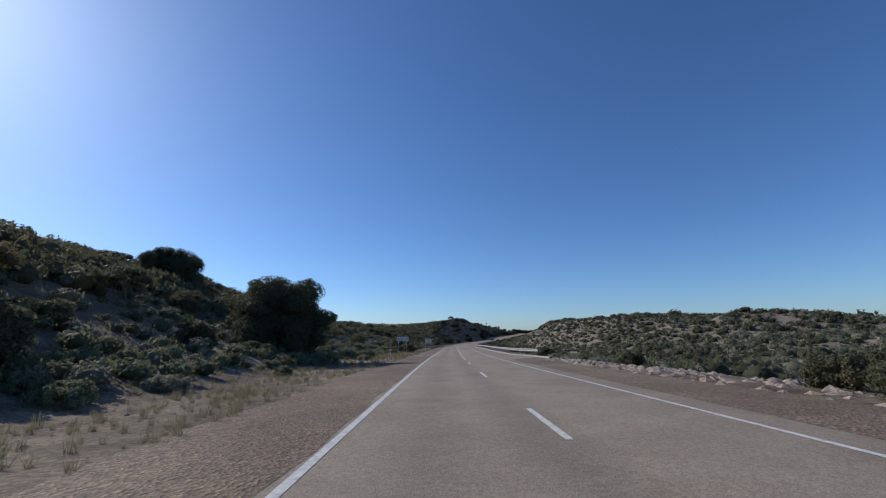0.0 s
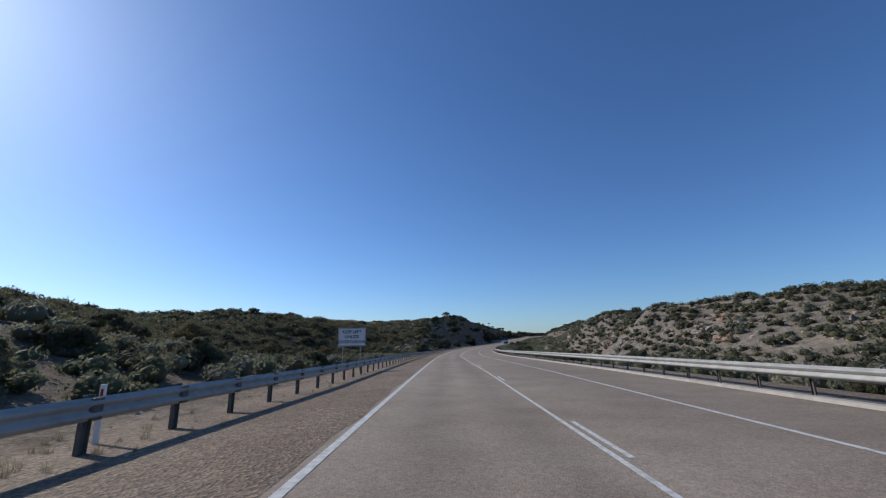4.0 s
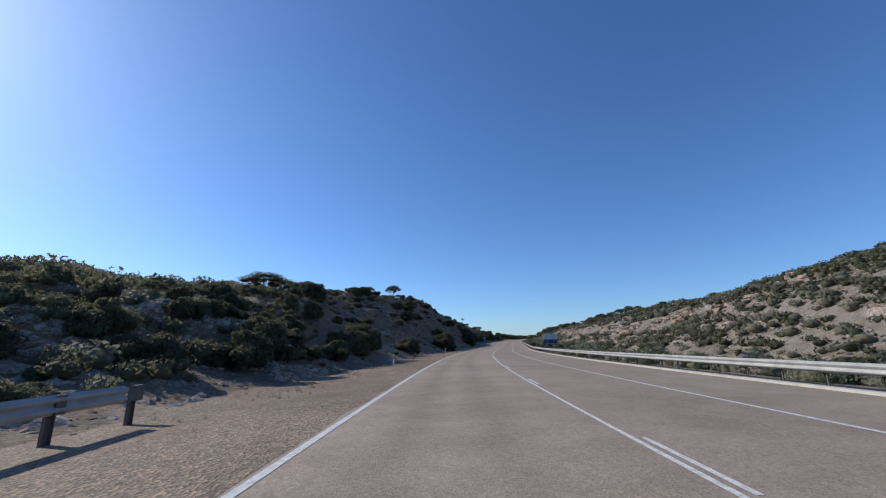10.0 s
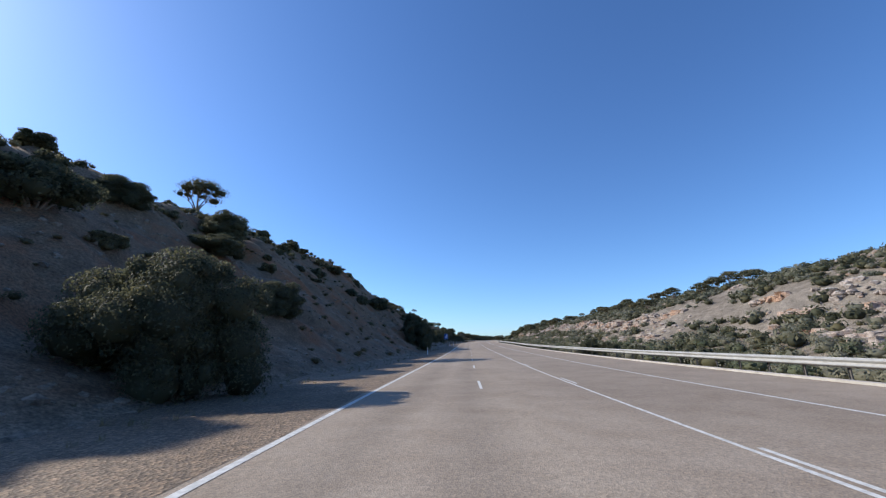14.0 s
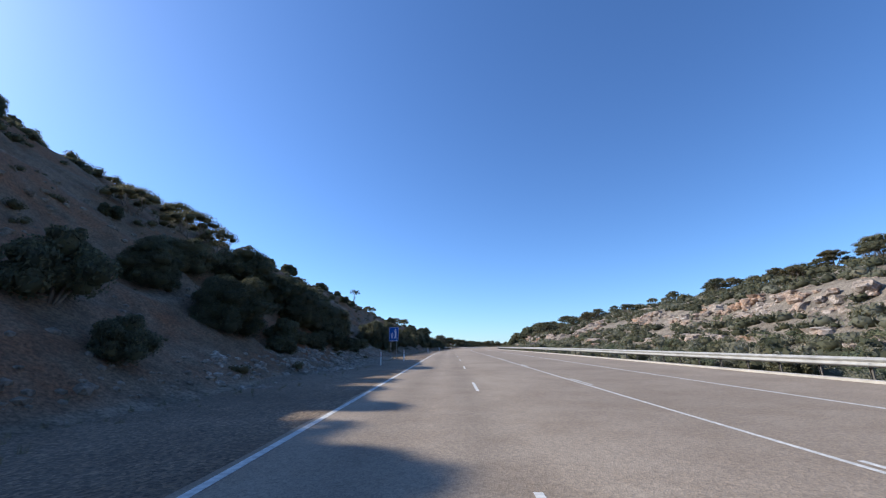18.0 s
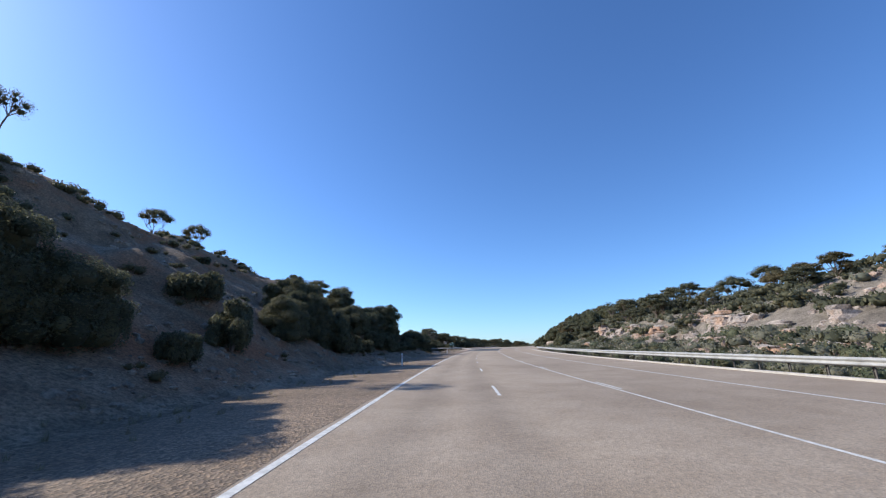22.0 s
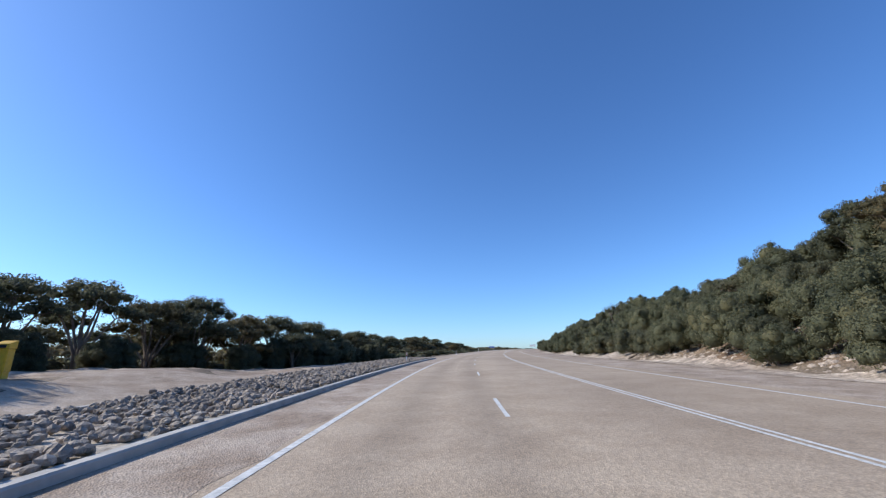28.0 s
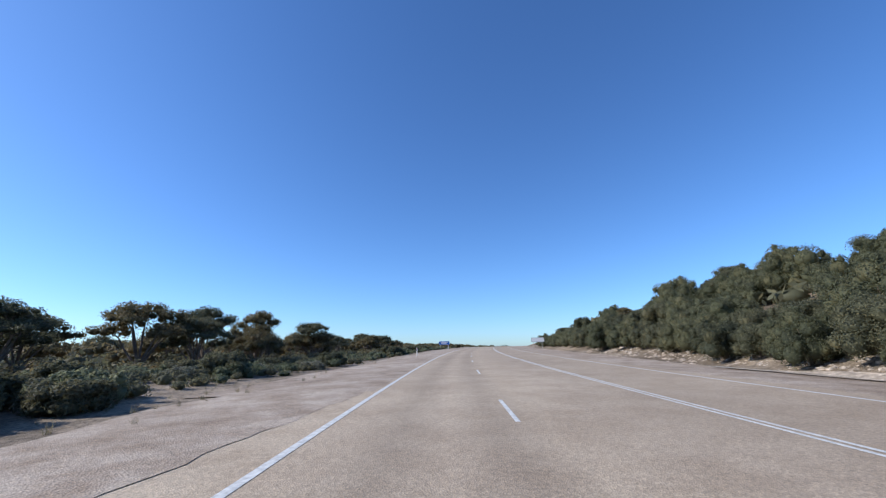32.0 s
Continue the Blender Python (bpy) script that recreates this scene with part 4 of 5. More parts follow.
# the low strip behind the long rail
for i in range(80):
    s = rng.uniform(40, 645)
    put(pick(BUSHES + SALT), s, float(right_rail(s)) + rng.uniform(1.6, 8.0), rng.uniform(0.5, 1.0), rng.uniform(0.7, 0.95))
for s, n, size in [(10, 13.4, 0.8), (13, 14.2, 0.7), (29, 15, 0.6)]:
    put(BUSHES[0], s, n, size)
# mallees on the crest across the road
for i in range(75):
    s = rng.uniform(420, 660)
    put(pick(TREES + LAYERED), s, float(cut(R_CREST, s)) - rng.uniform(-2, 15), rng.uniform(0.75, 1.1) * (0.76 if s < 585 else 1.0), 0.85)
# the plateau: wattles on the bank, mallees and saltbush opposite
BARE = ((645, 668, 26), (674, 691, 22.5), (722, 727, 23), (741, 747.5, 23.5), (751.5, 756, 24))
for low, wide, gap, size in ((18.9, 2.0, 3.3, 0.8), (22.5, 3.5, 3.4, 1.0), (28.0, 9.0, 3.2, 1.12)):
    for s in np.arange(650 if low < 20 else 640, 880, gap):
        s, n = s + rng.uniform(-1.2, 1.2), low + rng.uniform(0, wide)
        if any(a - 1 < s < b + 1 and n < c for a, b, c in BARE):
            continue
        put(pick(WATTLE), s, n, size * rng.uniform(0.8, 1.15), rng.uniform(0.85, 1.1))
for i in range(26):
    s = rng.uniform(640, 900)
    put(pick(LAYERED + OPEN), s, rng.uniform(28, 42), rng.uniform(0.75, 1.0) * (1.0 if s < 712 else 0.74))
for s, n, size, tall in [(686, -29, 1.0, 0.9), (697, -27, 1.2, 0.95), (703, -28.0, 1.3, 1.0), (708, -27.5, 1.42, 1.0), (713.5, -26.5, 1.4, 1.0), (718, -25.5, 1.5, 0.95), (725, -25, 1.5, 0.95), (731, -24, 1.45, 0.95), (737, -22.5, 1.35, 0.95), (744, -21.5, 1.25, 0.95), (750, -20.5, 1.15, 0.95), (757, -21.5, 1.2, 0.95), (764, -23.5, 1.25, 0.95), (680, -27, 0.95, 0.9), (672, -28, 0.95, 0.9)]:
    put(pick(LAYERED), s, n, size * 0.9, tall)
put(LAYERED[0], 690.0, -24.0, 1.3, 0.95, 60.0)
for s, n, wide, high in [(771.5, -23.5, 5.6, 4.5), (776.0, -24.5, 7.0, 5.6), (780.5, -25.5, 5.6, 4.6), (784.0, -23.0, 5.0, 4.2), (789.0, -24.0, 6.4, 4.6), (796.0, -23.5, 6.4, 4.5), (806.0, -23.0, 6.8, 5.6), (815.0, -24.0, 6.4, 6.0), (824.0, -23.5, 6.6, 6.4), (840.0, -23.0, 6.4, 5.2), (769.0, -17.5, 3.6, 2.6), (777.0, -16.5, 3.4, 2.4), (786.0, -17.5, 4.0, 2.8)]:
    grow(LAYERED if high > 4 else TREES, s, n, wide, high)
put(OPEN[0], 748.5, 26.5, 1.15, 1.0)
put(OPEN[1], 640.0, 36.0, 1.0, 1.0)
put(WATTLE[0], 670.8, 18.7, 0.82, 0.95)
put(BUSHES[1], 590.6, -8.3, 0.75, 0.6, 80.0)
put(BUSHES[0], 593.4, -8.0, 0.7, 0.6, 10.0)
# low scrub over the nose of the cutting
nose = np.random.default_rng(77)
for i in range(34):
    put((BUSHES + SALT)[i % 5], nose.uniform(244, 276), -nose.uniform(7.4, 17.0), nose.uniform(0.4, 0.75), nose.uniform(0.7, 0.9), nose.uniform(0, 360))
# leafy trees round the edge of the turn-out
for s, n, size in [(688, -22.8, 0.6), (694, -23.8, 0.55), (701, -24.6, 0.62), (708, -24.8, 0.55), (715, -24.4, 0.62), (722, -22.6, 0.6), (727, -21.8, 0.66), (731, -20.6, 0.7), (735, -18.5, 0.68), (738.5, -17.2, 0.72), (742, -17.0, 0.62), (745, -14.6, 0.6), (748.5, -14.2, 0.55), (676, -22.5, 0.6), (682, -23.2, 0.55)]:
    put(pick(DENSE), s, n, size, rng.uniform(0.85, 1.05))
for i in range(80):
    s = rng.uniform(662, 900)
    far = (14.0 if s < 750 else 20.0) + 14.0 * math.exp(-(((s - 705) / 26.0) ** 2))
    put(pick(LAYERED + TREES), s, -far - abs(rng.normal(0, 9)), rng.uniform(0.8, 1.1), rng.uniform(0.8, 0.95))
for i in range(90):
    s = rng.uniform(745, 880)
    put(pick(SALT + SALT + BUSHES[:2]), s, -rng.uniform(7.5, 15), rng.uniform(0.6, 1.1), 0.9)
for i in range(46):
    put(pick(SALT), rng.uniform(750, 800), -rng.uniform(8.5, 19), rng.uniform(0.55, 1.25), rng.uniform(0.7, 0.95))
for s, n, size in [(748, -16.4, 1.2), (750, -12.5, 0.9), (742, -18.5, 1.2), (736, -22, 1.3), (765, -8.6, 0.9), (768, -9.4, 0.8)]:
    put(BUSHES[2] if size > 1 else SALT[1], s, n, size)


# ---- scrub that covers the hills, joined ----
def templates(seed, count, leaves_each, size, lobes=1):
    got = []
    for i in range(count):
        r = np.random.default_rng(seed + i)
        if lobes == 1:
            blobs = [(0, 0, 0.32, r.uniform(0.8, 1.05), r.uniform(0.8, 1.05), r.uniform(0.5, 0.68))]
        else:
            blobs = [(r.uniform(-0.5, 0.5), r.uniform(-0.5, 0.5), r.uniform(0.25, 0.55), 0.62, 0.62, 0.45) for _ in range(lobes)]
        got.append(leaf_cloud(r, blobs, leaves_each, size, 0.66, 4, 7))
    return got


CLUMPS = templates(50, 9, 30, 0.2)
MIDS = templates(55, 9, 190, 0.1)
FINE = templates(60, 7, 100, 0.095, 2)


def domes(seed, count):
    """Whole small mallees for the far slopes: stems and a dome of clumps."""
    got = []
    for i in range(count):
        r = np.random.default_rng(seed + i)
        blobs = []
        for j in range(7):
            a, d = 2.4 * j, 0.8 * math.sqrt((j + 0.3) / 7)
            blobs.append((d * math.cos(a), d * math.sin(a), 0.82 - 0.5 * d * d + r.uniform(-0.08, 0.08), 0.40, 0.40, 0.26))
        stems = [tube([(0, 0, -0.2), (b[0] * 0.5, b[1] * 0.5, 0.4), b[:3]], [0.05, 0.035, 0.015], 4) for b in blobs[3:7]]
        got.append(joined([leaf_cloud(r, blobs, 20, 0.12, 0.66, 3, 6), *stems]))
    return got


DOMES = domes(80, 5)


def stuff(name, spots, shapes, mat, label, category, sink=0.1, flat=1.0):
    """Many small pieces as one mesh: rows of s, n and size."""
    spots = np.asarray(spots)
    where = ground_at(spots[:, 0], spots[:, 1])
    vs, fs, base = [], [], 0
    for i, (p, r) in enumerate(zip(where, spots[:, 2])):
        v, f = shapes[i % len(shapes)]
        a = rng.uniform(0, 6.28)
        c, d = math.cos(a) * r, math.sin(a) * r
        vs.append(np.stack([v[:, 0] * c - v[:, 1] * d, v[:, 0] * d + v[:, 1] * c, v[:, 2] * r * flat - sink * r], -1) + p)
        fs.append(f + base)
        base += len(v)
    return tagged(new(name, mesh_of(name, np.concatenate(vs), np.concatenate(fs), mat, shapes[0][1].shape[1] == 4)), label, category, kind="stuff")


def spread(count, s_range, n_range, size, keep=None):
    s, n = rng.uniform(*s_range, count), rng.uniform(*n_range, count)
    r = rng.uniform(*size, count)
    if keep is not None:
        ok = keep(s, n)
        s, n, r = s[ok], n[ok], r[ok]
    return np.stack([s, n, r], -1)


def off_track(s, n):
    return n < -(left_toe(s) + 2.0)


def carpet(s_range, n_range, gap, size, keep=None):
    """Spots on a jittered grid, so that they cover the ground evenly."""
    s, n = np.meshgrid(np.arange(*s_range, gap), np.arange(*n_range, gap))
    s, n = (v.ravel() + rng.uniform(-0.48, 0.48, v.size) * gap for v in (s, n))
    r = rng.uniform(*size, s.size)
    order = rng.permutation(s.size)
    s, n, r = s[order], n[order], r[order]
    if keep is not None:
        ok = keep(s, n)
        s, n, r = s[ok], n[ok], r[ok]
    return np.stack([s, n, r], -1)


def hollows(s, n):
    return off_track(s, n) & (cells(s / 6.0, n / 4.5, 15) + 0.5 * cells(s / 2.6, n / 2.6, 16) > np.interp(s, [50, 66], [-0.75, -0.4]))


crowns = carpet((-15, 300), (-66, -22), 2.5, (1.15, 2.1), off_track)
stuff("scrub", crowns[::2], MIDS, M_MALLEE, "rounded dull green mallee crowns covering the hillside", "scrub", 0.1, 1.2)
stuff("scrub", crowns[1::4], MIDS, M_OLIVE, "rounded olive brown mallee crowns covering the hillside", "scrub", 0.1, 1.1)
stuff("scrub", crowns[3::4], MIDS, M_GREEN, "rounded dark green mallee crowns covering the hillside", "scrub", 0.1, 1.25)
hill = np.concatenate([carpet((-15, 300), (-92, -64), 2.5, (1.1, 2.0), off_track), carpet((240, 645), (-58, -15), 2.1, (0.6, 1.3), lambda s, n: -n > cut(L_CREST, s) + 4.0)])
stuff("scrub", hill[::2], CLUMPS, M_MALLEE, "dense dull green mallee scrub covering the hillside", "scrub")
stuff("scrub", hill[1::4], CLUMPS, M_OLIVE, "olive brown scrub covering the hillside", "scrub")
stuff("scrub", hill[3::4], CLUMPS, M_SAGE, "grey-green coastal scrub covering the hillside", "scrub")
near = np.concatenate([carpet((-15, 108), (-26, -8), 1.35, (0.35, 1.05), hollows), carpet((108, 265), (-25, -5.5), 1.8, (0.6, 1.3), off_track)])
stuff("scrub", near[::3], FINE, M_GREY, "grey-green low scrub beside the shoulder", "scrub")
stuff("scrub", near[1::3], FINE, M_SAGE, "sage green low scrub beside the shoulder", "scrub")
stuff("scrub", near[2::3], FINE, M_MALLEE, "dull olive low scrub beside the shoulder", "scrub")
crest = spread(4600, (255, 640), (-40, -13), (0.3, 0.95), lambda s, n: (-n > cut(L_CREST, s) - 4.5 + 2.5 * cells(s / 7.0, 0 * s, 33)) & (-n < cut(L_CREST, s) + 4.5))
stuff("scrub", crest, FINE, M_MALLEE, "bushy scrub along the crest of the cutting", "scrub")
wood = np.concatenate([spread(420, (0, 300), (-96, -26), (1.5, 2.4), off_track), spread(160, (262, 640), (-48, -17), (1.0, 1.7), lambda s, n: -n > cut(L_CREST, s) + 1)])
stuff("mallee_woodland", wood, DOMES, M_MALLEE, "low mallee woodland on the hill above the road", "woodland")
across_wood = np.concatenate([spread(420, (180, 660), (40, 125), (1.3, 2.5), lambda s, n: n > cut(R_CREST, s) - 14), spread(130, (60, 330), (36, 100), (1.2, 2.2)), spread(110, (560, 665), (26, 46), (1.3, 2.4), lambda s, n: n > cut(R_CREST, s) - 22)])
stuff("mallee_woodland", across_wood, DOMES, M_MALLEE, "low mallee woodland along the far crest", "woodland", 0.3)
table = np.concatenate([spread(420, (650, 1100), (-95, -22), (2.0, 3.2), lambda s, n: -n > 26 + 12 * np.exp(-(((s - 705) / 26.0) ** 2))), spread(160, (660, 1100), (32, 70), (1.8, 2.8))])
stuff("mallee_woodland", table, DOMES, M_OLIVE, "low mallee woodland on the flat tableland", "woodland")
face = spread(900, (250, 640), (-32, -6.6), (0.15, 0.6), lambda s, n: -n < cut(L_CREST, s))
stuff("scrub", face, FINE, M_OLIVE, "small dry shrubs on the cut slope", "scrub")


def beyond(s, n):
    return (n > right_rail(s) + 2.0) & (cells(s / 14.0, n / 11.0, 9) + 0.6 * cells(s / 5.0, n / 5.0, 8) > np.where(s < 330, -0.85, -0.55))


def off_ledge(s, n):
    at = cut(R_TOE, s) + (cut(R_CREST, s) - cut(R_TOE, s)) * (0.44 + 0.14 * cells(s / 26.0, 0 * s, 5))
    return beyond(s, n) & ((abs(n - at) > 2.6) | (cells(s / 3.0, n / 3.0, 21) > 0.55))


def lower(s, n):
    return beyond(s, n) | ((n > right_rail(s) + 2.0) & (n < cut(R_TOE, s) + 7))


far_side = np.concatenate([carpet((-10, 345), (20, 132), 2.3, (0.7, 1.6), beyond), carpet((330, 650), (20, 92), 1.9, (0.5, 1.45), off_ledge)])
stuff("scrub", far_side[::3], CLUMPS, M_MALLEE, "dull green scrub between pale limestone ledges", "scrub")
stuff("scrub", far_side[1::3], CLUMPS, M_GREY, "grey saltbush scrub between pale limestone ledges", "scrub")
stuff("scrub", far_side[2::3], CLUMPS, M_GREEN, "dark green scrub between pale limestone ledges", "scrub")
foot = carpet((40, 650), (17, 36), 1.9, (0.5, 1.25), lower)
stuff("scrub", foot[::2], MIDS, M_GREY, "grey-green scrub behind the long guard rail", "scrub")
stuff("scrub", foot[1::2], MIDS, M_SAGE, "sage green scrub behind the long guard rail", "scrub")
def tableland(s, n):
    return -n > 15 + 13 * np.exp(-(((s - 705) / 26.0) ** 2))


flat_land = np.concatenate([carpet((648, 960), (-48, -14), 2.5, (0.9, 1.7), tableland), spread(420, (640, 1000), (24, 60), (0.8, 1.9))])
verge = carpet((774, 905), (-17, -6.4), 1.6, (0.35, 0.85), lambda s, n: -n > 6.2 + 6.0 * (1 - smooth(770, 800, s)))
stuff("scrub", verge[::2], FINE, M_SAGE, "sage green low scrub beside the pale shoulder", "scrub")
stuff("scrub", verge[1::2], FINE, M_MALLEE, "olive low scrub beside the pale shoulder", "scrub")
close = (flat_land[:, 1] < 0) & (flat_land[:, 1] > -30)
stuff("scrub", flat_land[~close], CLUMPS, M_MALLEE, "mallee scrub on the flat tableland", "scrub")
stuff("scrub", flat_land[close][::2], MIDS, M_MALLEE, "dull green mallee scrub round the turn-out", "scrub", 0.1, 0.9)
stuff("scrub", flat_land[close][1::2], MIDS, M_OLIVE, "olive brown mallee scrub round the turn-out", "scrub", 0.1, 0.9)


# ---- stones ----
def stone(seed):
    """An angular stone: a cube cut to odd facets."""
    r = np.random.default_rng(seed)
    bm = bmesh.new()
    bmesh.ops.create_icosphere(bm, subdivisions=1, radius=1.0)
    for v in bm.verts:
        v.co *= r.uniform(0.72, 1.1)
        v.co.z *= 0.72
    bm.verts.ensure_lookup_table()
    vv = np.array([tuple(v.co) for v in bm.verts])
    ff = np.array([[v.index for v in f.verts] for f in bm.faces])
    bm.free()
    return vv, ff


STONES = [stone(70 + i) for i in range(7)]


def boulder(seed):
    """A weathered limestone block: layered, with notched edges."""
    r = np.random.default_rng(seed)
    bm = bmesh.new()
    bmesh.ops.create_icosphere(bm, subdivisions=2, radius=1.0)
    for v in bm.verts:
        p = v.co.copy()
        q = Vector([math.copysign(abs(t) ** 0.55, t) for t in p])
        layer = 0.1 * math.sin(8.0 * p.z + seed)
        v.co = q * (0.8 + layer + 0.34 * noise.noise(p * 1.8 + Vector((seed, 0, 0))) + 0.16 * noise.noise(p * 4.1 + Vector((0, seed, 0))))
        v.co.z *= 0.62
    bm.verts.ensure_lookup_table()
    vv = np.array([tuple(v.co) for v in bm.verts])
    ff = np.array([[v.index for v in f.verts] for f in bm.faces])
    bm.free()
    return vv, ff


BOULDERS = [boulder(170 + i) for i in range(6)]


def ledge(s, n):
    return (n > right_rail(s) + 3.0) & (cells(s / 16.0, n / 5.5, 4) > 0.05)


stuff("limestone_rubble", np.concatenate([spread(3600, (300, 650), (22, 74), (0.2, 0.85), ledge), spread(2400, (110, 330), (26, 90), (0.25, 0.95), ledge)]), STONES, M_ROCK, "pale grey and ochre limestone ledges and rubble on the hillside", "rock", 0.25)


def cliff(s, n):
    at = cut(R_TOE, s) + (cut(R_CREST, s) - cut(R_TOE, s)) * (0.44 + 0.14 * cells(s / 26.0, 0 * s, 5))
    lesser = at - (cut(R_CREST, s) - cut(R_TOE, s)) * 0.22
    return ((abs(n - at + 0.4) < 1.9) & (cells(s / 15.0, 0 * s, 6) > -0.5)) | ((abs(n - lesser) < 1.2) & (cells(s / 12.0, 0 * s, 7) > 0.1))


def broken(s, n):
    t = (n - cut(R_TOE, s)) / (cut(R_CREST, s) - cut(R_TOE, s))
    return (t > 0.2) & (t < 0.62) & (cells(s / 8.0, n / 3.0, 18) > 0.0)


def upper(s, n):
    t = (n - cut(R_TOE, s)) / (cut(R_CREST, s) - cut(R_TOE, s))
    return (t > 0.35) & (t < 0.95) & (cells(s / 9.0, n / 6.0, 17) > 0.2)


stuff("limestone_boulders", np.concatenate([spread(12000, (320, 650), (26, 72), (0.35, 1.2), cliff), spread(420, (520, 650), (26, 60), (0.9, 1.8), cliff), spread(900, (545, 650), (23, 52), (0.6, 1.5), broken), spread(1500, (150, 330), (30, 90), (0.5, 1.5), upper)]), BOULDERS, M_ROCK, "weathered grey limestone boulders in broken ledges", "rock", 0.15)
stuff("limestone_rubble", np.concatenate([spread(9000, (250, 640), (-32, -5.6), (0.06, 0.36), lambda s, n: (-n < cut(L_CREST, s)) & (cells(s / 6.0, n / 5.0, 41) > -0.3)), spread(2600, (250, 640), (-8.5, -5.2), (0.04, 0.22))]), STONES, M_CUTSTONE, "brown rubble on the cut slope", "rock", 0.3)
stuff("limestone_rubble", np.concatenate([spread(3600, (640, 830), (17.4, 20.5), (0.05, 0.26)), spread(1500, (645, 800), (19, 27), (0.06, 0.4))]), STONES, M_PALESTONE, "pale limestone rubble along the foot of the bank", "rock", 0.3)

stuff("limestone_rubble", spread(3200, (238, 272), (-19.0, -6.2), (0.08, 0.4), lambda s, n: cells(s / 5.0, n / 4.0, 43) > -0.45), STONES, M_ROCK, "pale grey rubble between the bushes at the nose of the cutting", "rock", 0.3)
stuff("limestone_rubble", spread(900, (2, 105), (-13.0, -4.2), (0.03, 0.13)), STONES, M_CUTSTONE, "small brown stones scattered on the verge", "rock", 0.3)
stuff("limestone_rubble", np.concatenate([spread(520, (452, 502), (-8.6, -4.6), (0.07, 0.36)), spread(260, (461, 484), (-8.8, -4.4), (0.18, 0.48))]), STONES, M_ISLANDROCK, "grey rocks fallen at the foot of the cutting", "rock", 0.25)
stuff("limestone_rubble", spread(420, (2, 44), (11.0, 15.5), (0.08, 0.42)), STONES, M_ROCK, "tan limestone rocks heaped beside the road", "rock", 0.25)


# ---- dry grass ----
def tuft(seed):
    r = np.random.default_rng(seed)
    vs, fs = [], []
    for i in range(34):
        a, lean, h = r.uniform(0, 6.28), r.uniform(0.05, 0.6), r.uniform(0.35, 1.0)
        c, d = math.cos(a), math.sin(a)
        x, y = r.uniform(-0.22, 0.22, 2)
        k = 4 * i
        vs += [(x - 0.014 * d, y + 0.014 * c, 0), (x + 0.014 * d, y - 0.014 * c, 0), (x + lean * c + 0.005 * d, y + lean * d, h), (x + lean * c - 0.005 * d, y + lean * d, h)]
        fs.append((k, k + 1, k + 2, k + 3))
    return np.array(vs), np.array(fs)


TUFTS = [tuft(90 + i) for i in range(5)]
grass = np.concatenate([spread(460, (48, 88), (-12, -6.0), (0.25, 0.7)), spread(2400, (0, 105), (-11.0, -2.9), (0.1, 0.4)), spread(260, (100, 262), (-5.6, -2.6), (0.08, 0.25)), spread(2200, (255, 650), (-6.9, -3.2), (0.07, 0.27)), spread(260, (740, 850), (-8.0, -4.4), (0.1, 0.3)), spread(200, (50, 640), (14, 26), (0.15, 0.4), lambda s, n: n > right_rail(s) + 0.6)])
stuff("dry_grass", grass, TUFTS, M_DRY, "dry straw-coloured grass tufts along the verge", "grass", 0.05)


# ---- roadside furniture ----
M_BLUE = plain("sign_blue", (0.015, 0.11, 0.42), 0.4, 0.0, 0.05, 3.0)
M_NAVY = plain("sign_navy", (0.03, 0.06, 0.15), 0.5, 0.0, 0.08, 3.0)
M_GREENBOARD = plain("sign_green", (0.01, 0.13, 0.06), 0.4, 0.0, 0.05, 3.0)
M_BLACK = plain("sign_black", (0.02, 0.02, 0.022), 0.5, 0.0, 0.05, 3.0)
M_RED = plain("red_reflector", (0.5, 0.03, 0.02), 0.3, 0.0, 0.05, 3.0)
M_YELLOW = plain("yellow_paint", (0.72, 0.42, 0.03), 0.45, 0.0, 0.1, 5.0)
M_ALLOY = plain("bare_alloy", (0.5, 0.53, 0.56), 0.4, 0.7, 0.08, 3.0)


def lettering(text, size, parent, x, z, y, mat, name="lettering"):
    """Words on a board, facing -y, centred on x."""
    cu = bpy.data.curves.new(name, "FONT")
    cu.offset = size * 0.018
    cu.body, cu.size, cu.align_x, cu.align_y, cu.extrude, cu.resolution_u = text, size, "CENTER", "CENTER", 0.002, 2
    tmp = bpy.data.objects.new(name, cu)
    scene.collection.objects.link(tmp)
    bpy.context.view_layer.update()
    me = bpy.data.meshes.new_from_object(tmp.evaluated_get(bpy.context.evaluated_depsgraph_get()))
    bpy.data.objects.remove(tmp)
    me.materials.clear()
    me.materials.append(mat)
    return child(name, me, parent, Matrix.Translation((x, y, z)) @ Matrix.Rotation(radians(90), 4, "X"))


def pipe(name, x, z0, z1, r, mat, parent, y=0.05):
    bm = bmesh.new()
    bmesh.ops.create_cone(bm, cap_ends=True, segments=10, radius1=r, radius2=r, depth=z1 - z0, matrix=Matrix.Translation((x, y, (z0 + z1) / 2)))
    return part(name, bm, mat, parent, smooth_faces=True)


